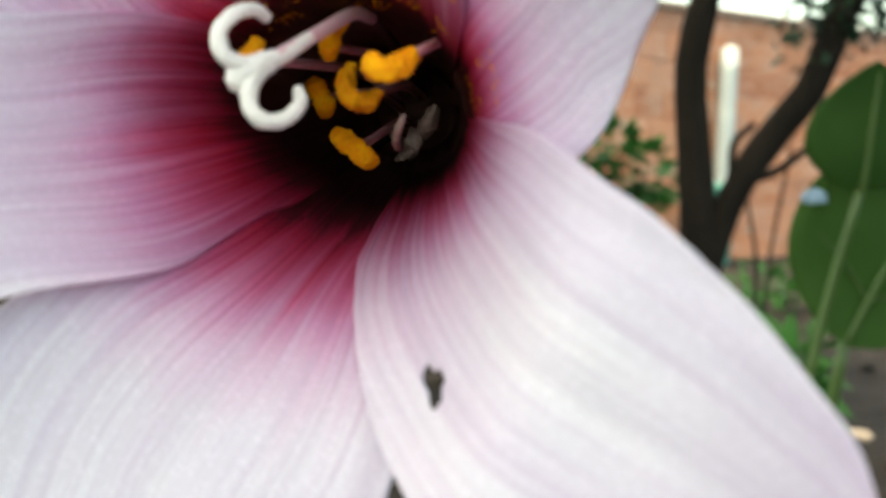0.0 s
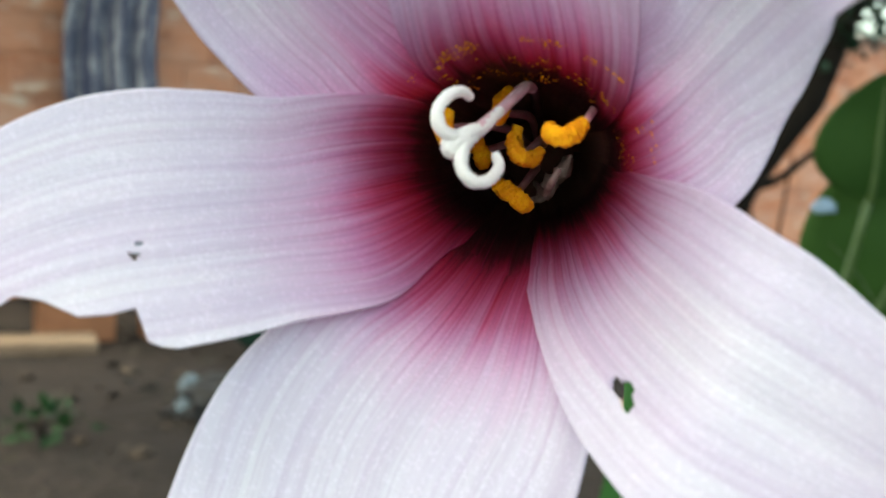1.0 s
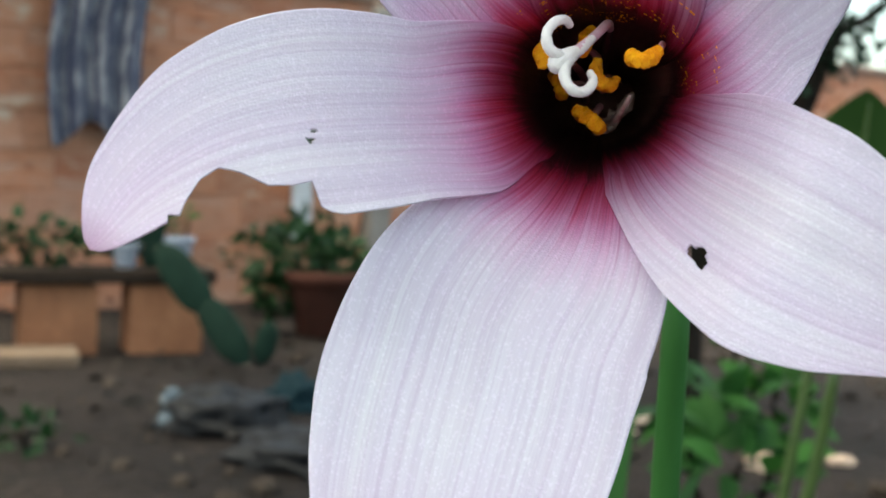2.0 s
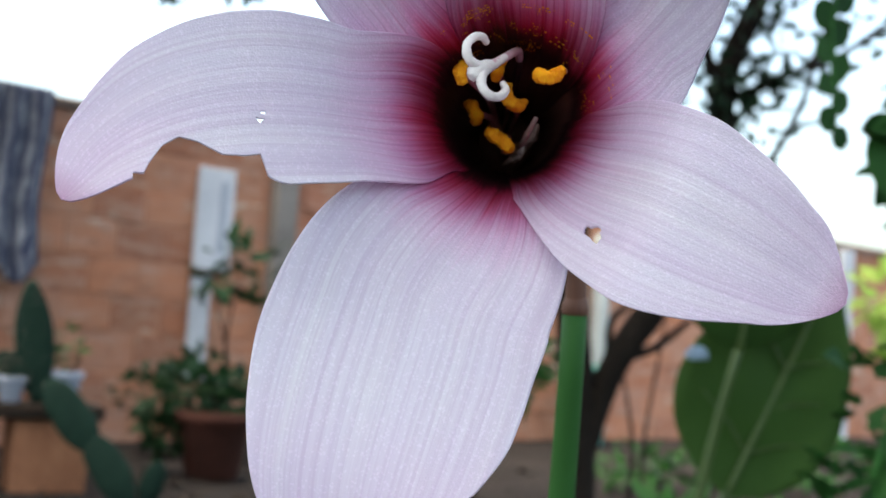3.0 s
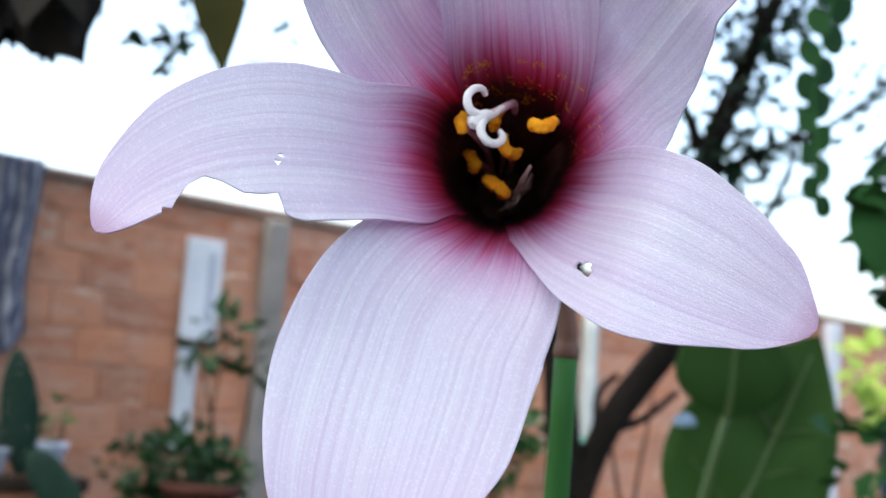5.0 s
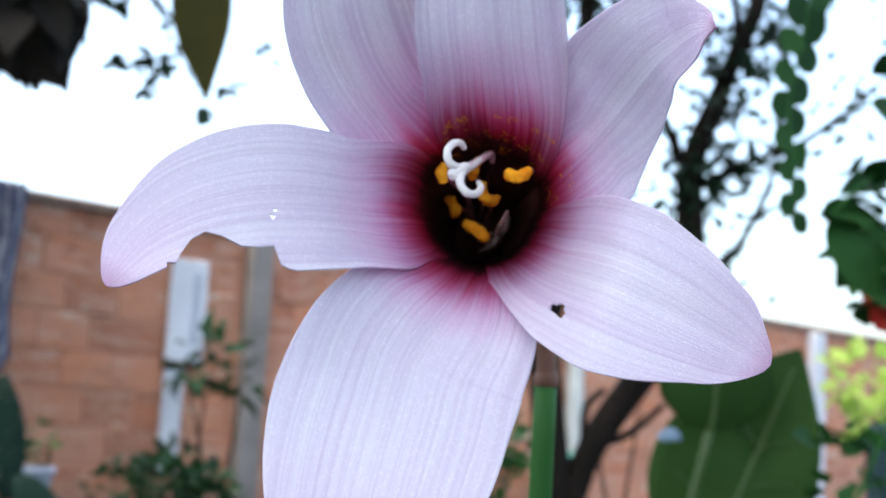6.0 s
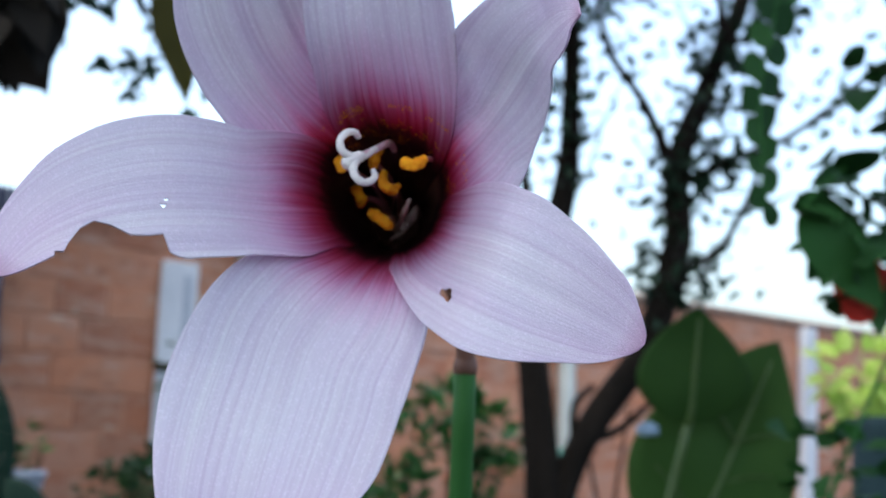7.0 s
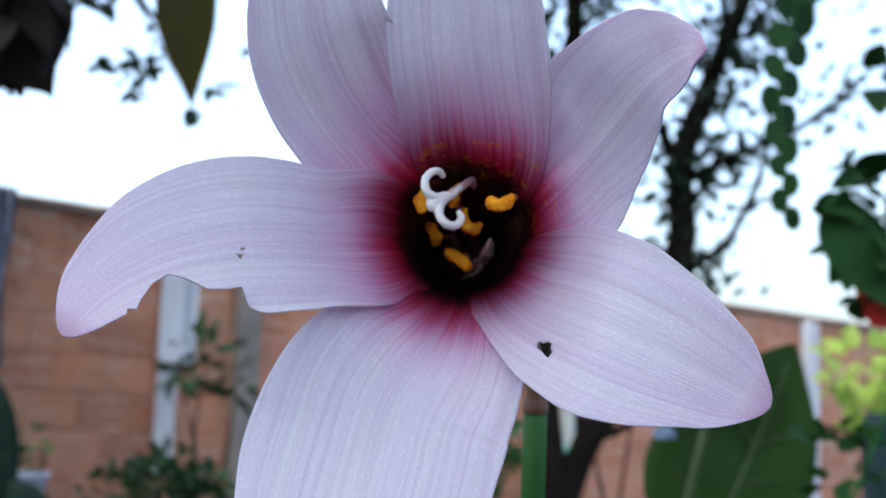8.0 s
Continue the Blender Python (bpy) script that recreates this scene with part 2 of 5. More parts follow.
BLACKPLASTIC = two_scale("black_plastic", (0.004, 0.004, 0.005), (0.012, 0.012, 0.014), 9, 60, 0.6, 0.4, 0.01, spec=0.2)
TEAL = two_scale("teal_plastic", (0.035, 0.150, 0.125), (0.070, 0.230, 0.190), 8, 60, 0.5, 0.1, 0.003)
# pale blue of the sky's reflection on the broad leaf, as a plain colour
BLUE = two_scale("pale_blue_sheen", (0.13, 0.20, 0.28), (0.25, 0.34, 0.44), 20, 90, 0.4, 0.1, 0.003)
DUSTYBLUE = two_scale("dusty_blue_plastic", (0.055, 0.080, 0.105), (0.11, 0.145, 0.175), 20, 90, 0.6, 0.1, 0.003)
DRUMBLUE = two_scale("dull_blue_drum", (0.004, 0.016, 0.021), (0.010, 0.028, 0.036), 6, 60, 0.8, 0.2, 0.003, spec=0.15)
LEAF_DARK = leaf_material("leaf_dark", (0.006, 0.020, 0.008), (0.019, 0.052, 0.018))
LEAF_MID = leaf_material("leaf_mid", (0.012, 0.048, 0.012), (0.032, 0.110, 0.022))
LEAF_TREE = leaf_material("leaf_tree", (0.008, 0.020, 0.014), (0.022, 0.050, 0.028), translucent=0.2)
LEAF_FERN = leaf_material("leaf_fern", (0.008, 0.034, 0.009), (0.026, 0.082, 0.020), translucent=0.12)
LEAF_EAR = leaf_material("leaf_ear", (0.022, 0.056, 0.010), (0.046, 0.104, 0.018), translucent=0.15, rough=0.72)
# yellow-green lightened so that the colour itself carries the sunlit look
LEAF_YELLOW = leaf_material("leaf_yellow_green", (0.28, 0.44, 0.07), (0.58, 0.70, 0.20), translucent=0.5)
LEAF_OLIVE = leaf_material("leaf_olive", (0.050, 0.045, 0.010), (0.105, 0.095, 0.022), translucent=0.3)
LEAF_DRY = leaf_material("leaf_dry", (0.010, 0.009, 0.008), (0.034, 0.028, 0.023), translucent=0.1, rough=0.8)
VEIN = two_scale("pale_vein", (0.034, 0.066, 0.014), (0.062, 0.100, 0.022), 30, 200, 0.5, 0.2, 0.002)
REDPETAL = leaf_material("red_petal", (0.34, 0.018, 0.012), (0.58, 0.055, 0.035), translucent=0.35)


# ---- building helpers ----
def mesh_of(name, verts, faces, material, smooth=True):
    me = bpy.data.meshes.new(name)
    me.from_pydata([tuple(v) for v in verts], [], [tuple(f) for f in faces])
    me.materials.append(material)
    if smooth:
        me.polygons.foreach_set("use_smooth", [True] * len(me.polygons))
    me.update()
    return me


def attach(name, me, parent=None, label=""):
    ob = new(name, me)
    if parent is not None:
        ob.parent = parent
    return tagged(ob, label)


def thing(name, at, label, category, group="", kind=""):
    ob = new(name)
    ob.location = at
    ob.empty_display_size = 0.05
    return tagged(ob, label, category, group, kind)


def spline(points, count):
    """Catmull-Rom through rows of numbers, by the length of the first three columns."""
    p = np.array(points, float)
    d = np.linalg.norm(np.diff(p[:, :3], axis=0), axis=1)
    k = np.concatenate([[0], np.cumsum(np.maximum(d, 1e-9))])
    m = np.empty_like(p)
    m[1:-1] = (p[2:] - p[:-2]) / (k[2:] - k[:-2])[:, None]
    m[0], m[-1] = (p[1] - p[0]) / (k[1] - k[0]), (p[-1] - p[-2]) / (k[-1] - k[-2])
    x = np.linspace(0, k[-1], count)
    i = np.clip(np.searchsorted(k, x, side="right") - 1, 0, len(k) - 2)
    h = (k[i + 1] - k[i])[:, None]
    f = (x - k[i])[:, None] / h
    return (2 * f**3 - 3 * f**2 + 1) * p[i] + (f**3 - 2 * f**2 + f) * h * m[i] + (-2 * f**3 + 3 * f**2) * p[i + 1] + (f**3 - f**2) * h * m[i + 1]


def tube_data(points, count=24, sides=12, rough=0.0, flat=1.0, base=0):
    """Verts and faces of a tapering tube through rows of x, y, z, radius, with closed round ends."""
    c = spline(points, count)
    pos, rad = c[:, :3], np.maximum(c[:, 3], 1e-6)
    tan = np.gradient(pos, axis=0)
    tan /= np.linalg.norm(tan, axis=1)[:, None]
    ref = np.array((0.31, 0.17, 0.93)) if abs(tan[0][2]) < 0.8 else np.array((0.9, 0.3, 0.1))
    verts, faces = [], []
    for i in range(count):
        a = ref - tan[i] * (ref @ tan[i])
        a /= np.linalg.norm(a)
        ref = a
        b = np.cross(tan[i], a)
        for j in range(sides):
            w = 2 * math.pi * j / sides
            r = rad[i]
            if rough:
                q = pos[i] + (a * math.cos(w) + b * math.sin(w)) * r
                r *= 1 + rough * (0.6 * noise.noise(Vector(q) * (1.4 / rad.max())) + 0.5 * noise.noise(Vector(q) * (4.5 / rad.max())))
            verts.append(pos[i] + (a * math.cos(w) + b * flat * math.sin(w)) * r)
    for i in range(count - 1):
        for j in range(sides):
            k = (j + 1) % sides
            faces.append((base + i * sides + j, base + i * sides + k, base + (i + 1) * sides + k, base + (i + 1) * sides + j))
    verts += [pos[0] - tan[0] * rad[0] * 0.5, pos[-1] + tan[-1] * rad[-1] * 0.5]
    n = count * sides
    for j in range(sides):
        k = (j + 1) % sides
        faces.append((base + n, base + k, base + j))
        faces.append((base + n + 1, base + n - sides + j, base + n - sides + k))
    return verts, faces


def tube(name, points, material, parent=None, label="", **opts):
    v, f = tube_data(points, **opts)
    return attach(name, mesh_of(name, v, f, material), parent, label)


def box_data(size, bevel=0.004):
    bm = bmesh.new()
    bmesh.ops.create_cube(bm, size=1.0)
    bmesh.ops.scale(bm, vec=size, verts=bm.verts)
    if bevel:
        bmesh.ops.bevel(bm, geom=list(bm.edges), offset=bevel, segments=1, affect="EDGES")
    return bm


def from_bm(name, bm, material, smooth=False):
    me = bpy.data.meshes.new(name)
    bm.to_mesh(me)
    bm.free()
    me.materials.append(material)
    if smooth:
        me.polygons.foreach_set("use_smooth", [True] * len(me.polygons))
    return me


def lathe(name, profile, material, sides=28, wobble=0.0):
    """A turned thing from rows of radius and height."""
    verts, faces = [], []
    for r, z in profile:
        for j in range(sides):
            w = 2 * math.pi * j / sides
            k = 1 + wobble * noise.noise(Vector((math.cos(w), math.sin(w), z * 6)))
            verts.append((r * k * math.cos(w), r * k * math.sin(w), z))
    for i in range(len(profile) - 1):
        for j in range(sides):
            k = (j + 1) % sides
            faces.append((i * sides + j, i * sides + k, (i + 1) * sides + k, (i + 1) * sides + j))
    faces.append(tuple(range(sides))[::-1])
    return mesh_of(name, verts, faces, material)


def leaf_rows(length, width, fold=0.25, droop=0.15, shape="ovate", n=9, m=5):
    """Verts and faces of one leaf along +y, its face up; folded along the midrib and drooping to the tip."""
    verts, faces = [], []
    for i in range(n):
        s = i / (n - 1)
        if shape == "ovate":
            w = math.sin(math.pi * s**0.72) ** 0.85
        elif shape == "lance":
            w = math.sin(math.pi * s**0.85) ** 1.1
        else:
            w = (1 - (2 * s - 1) ** 2) ** 0.5
        for j in range(m):
            v = 2 * j / (m - 1) - 1
            x = v * w * width / 2
            verts.append((x, s * length, abs(x) * fold - droop * length * s * s))
    for i in range(n - 1):
        for j in range(m - 1):
            a = i * m + j
            faces.append((a, a + 1, a + m + 1, a + m))
    return verts, faces


def scatter_leaves(name, spots, length, width, material, parent, label="", shape="ovate", fold=0.25, droop=0.2, seed=1, jitter=0.35, n=6, m=3):
    """One crown of many separate leaves at rows of place and outward direction."""
    rnd = random.Random(seed)
    lv, lf = leaf_rows(1.0, width / length, fold, droop, shape, n, m)
    lv = np.array(lv)
    verts, faces = [], []
    for place, out in spots:
        k = length * rnd.uniform(1 - jitter, 1 + jitter)
        q = Vector(out).to_track_quat("Y", "Z").to_matrix() @ Euler((rnd.uniform(-0.5, 0.5), rnd.uniform(-0.9, 0.9), rnd.uniform(-0.6, 0.6))).to_matrix()
        base = len(verts)
        pts = (lv * k) @ np.array(q).T + np.array(place)
        verts.extend(map(tuple, pts))
        faces.extend(tuple(base + i for i in f) for f in lf)
    return attach(name, mesh_of(name, verts, faces, material), parent, label)


# ---- ground and wall ----
def ground_sheet():
    """One sheet of trodden soil, finer and lumpier near the bed, out to the horizon."""
    xs = np.unique(np.concatenate([np.linspace(-4, 6, 101), np.geomspace(6, 400, 14), -np.geomspace(4, 400, 14)]))
    ys = np.unique(np.concatenate([np.linspace(-1, 12, 131), np.geomspace(12, 400, 14), -np.geomspace(1, 400, 14)]))
    verts, faces = [], []
    for y in ys:
        for x in xs:
            near = 1.0 if -4 <= x <= 6 and -1 <= y <= 12 else 0.0
            z = near * (0.020 * noise.noise(Vector((x * 1.7, y * 1.7, 0))) + 0.014 * noise.noise(Vector((x * 6, y * 6, 3))))
            verts.append((x, y, z))
    w = len(xs)
    for j in range(len(ys) - 1):
        for i in range(w - 1):
            a = j * w + i
            faces.append((a, a + 1, a + w + 1, a + w))
    ob = attach("ground", mesh_of("ground", verts, faces, SOIL))
    return tagged(ob, "dry grey-brown trodden garden soil", "ground", kind="structure")


ground_sheet()

WALL_AT, WALL_TURN = Vector((-1.4, 7.0, 0.0)), math.atan2(0.665, 0.747)
WALL_ALONG = Vector((math.cos(WALL_TURN), math.sin(WALL_TURN), 0))
WALL_FRONT = Vector((math.sin(WALL_TURN), -math.cos(WALL_TURN), 0))


def on_wall(a, z, out=0.0):
    return WALL_AT + WALL_ALONG * a + WALL_FRONT * out + Vector((0, 0, z))


def wall_matrix(a, z, out=0.0):
    return Matrix.Translation(on_wall(a, z, out)) @ Matrix.Rotation(WALL_TURN, 4, "Z")


def block(name, size, a, z, out, material, parent=None, label="", bevel=0.006):
    ob = attach(name, from_bm(name, box_data(size, bevel), material), parent, label)
    ob.matrix_world = wall_matrix(a, z, out)
    return ob


WALL_HIGH, FIRST, LAST = 1.74, -6.0, 14.0
wall = block("wall_garden", (LAST - FIRST, 0.12, WALL_HIGH), (FIRST + LAST) / 2, WALL_HIGH / 2 - 0.02, -0.066, MORTAR, bevel=0)
tagged(wall, "unplastered orange clay brick garden wall with weathered top", "wall", kind="structure")

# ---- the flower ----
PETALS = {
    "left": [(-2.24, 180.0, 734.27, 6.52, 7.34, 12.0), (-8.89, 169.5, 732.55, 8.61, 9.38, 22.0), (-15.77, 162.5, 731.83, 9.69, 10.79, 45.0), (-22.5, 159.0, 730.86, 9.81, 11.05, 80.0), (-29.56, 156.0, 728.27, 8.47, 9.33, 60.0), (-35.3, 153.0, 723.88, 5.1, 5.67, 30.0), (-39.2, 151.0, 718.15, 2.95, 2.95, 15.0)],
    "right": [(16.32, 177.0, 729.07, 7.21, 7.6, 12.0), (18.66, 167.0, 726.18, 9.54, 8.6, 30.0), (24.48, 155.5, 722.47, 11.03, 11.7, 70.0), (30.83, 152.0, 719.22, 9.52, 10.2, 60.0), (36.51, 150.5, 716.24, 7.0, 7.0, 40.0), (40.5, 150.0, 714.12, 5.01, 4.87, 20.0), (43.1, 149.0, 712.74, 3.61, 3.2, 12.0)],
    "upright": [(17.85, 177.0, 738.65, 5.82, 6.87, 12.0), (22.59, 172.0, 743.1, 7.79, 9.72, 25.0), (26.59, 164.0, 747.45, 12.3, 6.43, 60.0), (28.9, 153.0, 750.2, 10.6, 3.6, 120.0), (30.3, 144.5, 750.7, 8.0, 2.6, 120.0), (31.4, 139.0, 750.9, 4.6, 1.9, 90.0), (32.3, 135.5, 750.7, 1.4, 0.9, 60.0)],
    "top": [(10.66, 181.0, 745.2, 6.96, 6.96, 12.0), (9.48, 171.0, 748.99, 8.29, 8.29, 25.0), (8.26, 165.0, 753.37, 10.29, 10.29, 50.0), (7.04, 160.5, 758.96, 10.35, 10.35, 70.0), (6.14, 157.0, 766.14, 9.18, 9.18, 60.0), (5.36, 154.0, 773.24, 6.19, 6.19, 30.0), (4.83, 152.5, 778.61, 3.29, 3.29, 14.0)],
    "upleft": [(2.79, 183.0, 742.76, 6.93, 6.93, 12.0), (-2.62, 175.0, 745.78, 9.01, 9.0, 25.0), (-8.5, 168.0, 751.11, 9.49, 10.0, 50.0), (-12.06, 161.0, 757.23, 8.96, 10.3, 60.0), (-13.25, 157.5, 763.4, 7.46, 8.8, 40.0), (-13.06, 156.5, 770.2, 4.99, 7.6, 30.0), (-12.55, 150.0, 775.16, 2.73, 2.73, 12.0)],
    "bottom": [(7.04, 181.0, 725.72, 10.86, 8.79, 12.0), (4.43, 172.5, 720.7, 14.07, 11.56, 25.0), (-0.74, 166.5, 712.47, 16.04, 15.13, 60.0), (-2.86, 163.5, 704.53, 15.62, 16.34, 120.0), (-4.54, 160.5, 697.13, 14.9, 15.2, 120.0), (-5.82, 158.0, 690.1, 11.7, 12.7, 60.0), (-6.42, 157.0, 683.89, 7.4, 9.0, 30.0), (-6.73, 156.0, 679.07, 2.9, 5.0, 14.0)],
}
THROAT = [(0.0102, 0.2250, 0.7386), (0.0096, 0.2050, 0.7370), (0.0090, 0.1880, 0.7358)]
AXIS = np.array(THROAT[2]) - np.array(THROAT[0])
AXIS /= np.linalg.norm(AXIS)


HEART = np.array((-0.0002, 0.0, 0.0021))


def from_axis(p):
    d = np.asarray(p) - np.array(THROAT[2])
    return d - AXIS * (d @ AXIS)


# the bowl that all petal bases share: radius from the axis and depth below the mouth, in mm
BOWL_R = (3.6, 5.6, 7.0, 8.6, 9.9, 11.0, 12.6, 14.5, 17.0, 20.0, 24.0)
BOWL_D = (36.0, 25.0, 14.0, 3.0, -3.5, -8.0, -13.0, -17.0, -20.5, -23.5, -26.5)
# how far the wine-red runs out of the throat on each petal: radius in mm and stain value
FADE = {
    "left": ((0, 0), (9.3, 0.32), (10.3, 0.36), (12.3, 0.42), (14.7, 0.51), (17.4, 0.62), (21.5, 0.77), (40, 1.2)),
    "bottom": ((0, 0), (10.4, 0.32), (11.6, 0.36), (13.0, 0.40), (14.7, 0.45), (16.4, 0.53), (18.5, 0.63), (22, 0.77), (40, 1.2)),
    "top": ((0, 0), (8.5, 0.31), (9.7, 0.36), (11.6, 0.43), (13.8, 0.52), (16.0, 0.61), (20.5, 0.75), (40, 1.2)),
    "upleft": ((0, 0), (8.8, 0.31), (10.5, 0.37), (13.0, 0.44), (16.2, 0.53), (19.4, 0.62), (24, 0.76), (40, 1.2)),
    # the 0.20 steps below widen the brown that imitates light through the wall
    "upright": ((0, 0), (8.3, 0.20), (9.3, 0.31), (10.5, 0.37), (12.2, 0.445), (14.1, 0.54), (16.4, 0.64), (20.5, 0.78), (40, 1.2)),
    "right": ((0, 0), (7.9, 0.20), (8.8, 0.32), (9.7, 0.36), (10.7, 0.405), (12, 0.47), (13.4, 0.56), (15.2, 0.66), (19, 0.78), (40, 1.2)),
}


def petal(kind, parent, outer=0.0, cuts=(), holes=(), twist=0.0, from_=0.30, ruffle=0.4, ns=210, nv=96, seed=0):
    """One tepal: spine rows of x, y, z, half-widths and curvature radius in mm; the tube part is added towards the base."""
    rows = [[c / 1000 for c in r] for r in PETALS[kind]]
    side_out = from_axis(rows[0][:3])
    side_out /= np.linalg.norm(side_out)
    tube_rows = []
    for place, r in zip(THROAT[:2], (0.0042, 0.0084)):
        p = np.array(place) + side_out * (r + outer)
        tube_rows.append([*p, r * 0.95, r * 0.95, r])
    c = spline(tube_rows + rows, ns)
    pos, left, right, bend = c[:, :3].copy(), c[:, 3].copy(), c[:, 4].copy(), np.maximum(c[:, 5], 0.003)
    length = np.concatenate([[0], np.cumsum(np.linalg.norm(np.diff(pos, axis=0), axis=1))])
    s = length / length[-1]
    cap = np.sqrt(np.clip(1 - np.clip((s - 0.93) / 0.07, 0, 1) ** 2, 0, 1))
    left, right = left * cap, right * cap
    tan = np.gradient(pos, axis=0)
    tan /= np.linalg.norm(tan, axis=1)[:, None]
    view, mouth = AXIS, np.array(THROAT[2])
    verts, uvs, tips = [], [], []
    for i in range(ns):
        nrm = view - tan[i] * (view @ tan[i])
        inward = -from_axis(pos[i])
        inward -= tan[i] * (inward @ tan[i])
        inward /= np.linalg.norm(inward)
        w = min(1.0, max(0.0, (s[i] - 0.30) / 0.45))
        w = w * w * (3 - 2 * w)
        nrm = inward * (1 - w) + nrm / max(np.linalg.norm(nrm), 1e-6) * w
        nrm /= np.linalg.norm(nrm)
        side = np.cross(tan[i], nrm)
        tw = math.radians(twist) * min(1, max(0, (s[i] - from_) / 0.25))
        side, nrm = side * math.cos(tw) + nrm * math.sin(tw), nrm * math.cos(tw) - side * math.sin(tw)
        out_i = from_axis(pos[i])
        r_i = np.linalg.norm(out_i)
        out_i = out_i / r_i
        deep = np.interp(r_i * 1000, BOWL_R, BOWL_D) / 1000
        join = min(1.0, max(0.0, (r_i - 0.0105) / 0.0095))
        join = join * join * (3 - 2 * join)
        lo, hi = left[i], right[i]
        for axis, sign, steps in cuts:
            k = np.interp(pos[i][axis], [a for a, _ in steps], [b for _, b in steps])
            if sign > 0:
                hi = max(hi - k, 0)
            else:
                lo = max(lo - k, 0)
        for j in range(nv):
            v = 2 * j / (nv - 1) - 1
            x = v * (hi if v > 0 else lo)
            full = max(left[i], right[i], 1e-6)
            th = x / bend[i]
            blade = min(1, max(0, (s[i] - 0.28) / 0.3))
            wave = ruffle * 0.001 * blade * noise.noise(Vector((x * 60 + seed, s[i] * 5, seed * 3.1))) * (0.35 + abs(x / full))
            pleat = 0.00004 * blade * math.sin(x * 1500 + seed + 2 * noise.noise(Vector((s[i] * 3, v, seed))))
            rim = 0.0012 * blade * max(0, abs(v) - 0.9) * noise.noise(Vector((s[i] * 22, seed, v)))
            free = pos[i] + side * (bend[i] * math.sin(th) + rim) + nrm * (bend[i] * (1 - math.cos(th)) + wave + pleat - 2 * outer * (1 - blade))
            turn = -v * 0.80 * (hi if v > 0 else lo) / full
            ray = out_i * math.cos(turn) + np.cross(AXIS, out_i) * math.sin(turn)
            bowl = mouth + ray * r_i - AXIS * (deep + outer - pleat * 2)
            verts.append(bowl * (1 - join) + free * join)
            r = np.linalg.norm(from_axis(verts[-1] - HEART))
            uvs.append((0.55 * x / full + 0.45 * x / 0.011 + seed * 7.3, float(np.interp(r * 1000, [a for a, _ in FADE[kind]], [b for _, b in FADE[kind]]))))
            tips.append((v, s[i]))
    verts = np.array(verts)
    gone = set()
    for centre, size, rag in holes:
        d = (verts - np.array(centre))[:, [0, 2]]
        turn = 0.5
        d = np.stack([d[:, 0] * math.cos(turn) + d[:, 1] * math.sin(turn), -d[:, 0] * math.sin(turn) + d[:, 1] * math.cos(turn)], 1) / np.array(size)
        ang = np.arctan2(d[:, 1], d[:, 0])
        dist = np.linalg.norm(d, axis=1) / (1 + rag * np.sin(3 * ang + 1) * 0.6 + rag * np.sin(5 * ang) * 0.4)
        gone |= set(np.nonzero(dist < 0.75)[0].tolist())
        ring = (dist >= 0.75) & (dist < 1.35)
        grow = np.where(ring, (1 + (dist - 0.75) * 0.35 / 0.6) / np.maximum(dist, 1e-6), 1)
        off = verts - np.array(centre)
        verts[:, 0] = centre[0] + off[:, 0] * grow
        verts[:, 2] = centre[2] + off[:, 2] * grow
    faces = []
    for i in range(ns - 1):
        for j in range(nv - 1):
            a = i * nv + j
            f = (a, a + 1, a + nv + 1, a + nv)
            if not gone.intersection(f):
                faces.append(f)
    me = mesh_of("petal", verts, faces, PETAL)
    for name, data in (("petal", uvs), ("tip", tips)):
        layer = me.uv_layers.new(name=name)
        index = np.empty(len(me.loops), int)
        me.loops.foreach_get("vertex_index", index)
        layer.data.foreach_set("uv", np.array(data)[index].astype(np.float32).ravel())
    ob = attach("petal", me, parent)
    thick = ob.modifiers.new("thickness", "SOLIDIFY")
    thick.thickness, thick.offset = 0.00028, 0.0
    return ob


flower = thing("rain_lily", (0, 0, 0), "pale lilac-white six-petalled lily with wine-red throat on a green stem", "flower")
LEFT_TWIST = -15.0
BITE = [(-0.0366, 0.0), (-0.0356, 0.0003), (-0.0351, 0.0013), (-0.0346, 0.0007), (-0.0336, 0.0022), (-0.0315, 0.0048), (-0.0297, 0.006), (-0.028, 0.0053), (-0.0259, 0.0036), (-0.0235, 0.0034), (-0.0214, 0.0037), (-0.0209, 0.0010), (-0.0198, 0.0004), (-0.0185, 0.0), (-0.0126, 0.0)]
NIBBLE = [(0.6700, 0.0018), (0.6872, 0.0021), (0.6890, 0.0026), (0.6898, 0.0012), (0.6908, 0.0), (0.75, 0.0)]
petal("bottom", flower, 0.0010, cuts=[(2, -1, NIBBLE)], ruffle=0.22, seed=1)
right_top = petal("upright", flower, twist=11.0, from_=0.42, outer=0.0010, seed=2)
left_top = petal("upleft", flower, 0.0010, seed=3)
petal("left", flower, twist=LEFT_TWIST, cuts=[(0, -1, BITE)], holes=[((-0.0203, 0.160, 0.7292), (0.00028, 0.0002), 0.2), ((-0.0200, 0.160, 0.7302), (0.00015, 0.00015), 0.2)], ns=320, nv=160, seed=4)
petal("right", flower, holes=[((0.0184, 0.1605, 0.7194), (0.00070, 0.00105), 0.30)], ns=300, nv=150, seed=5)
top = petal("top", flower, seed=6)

# pistil: rosy style, white three-lobed stigma with curled tips
def placed(rows, centre=(0.0044, 0.1682, 0.7393), to=(0.0047, 0.1696, 0.7394), k=0.88):
    return [(*(t + (c - m) * k for c, m, t in zip(r[:3], centre, to)), r[3] * 0.66) for r in rows]


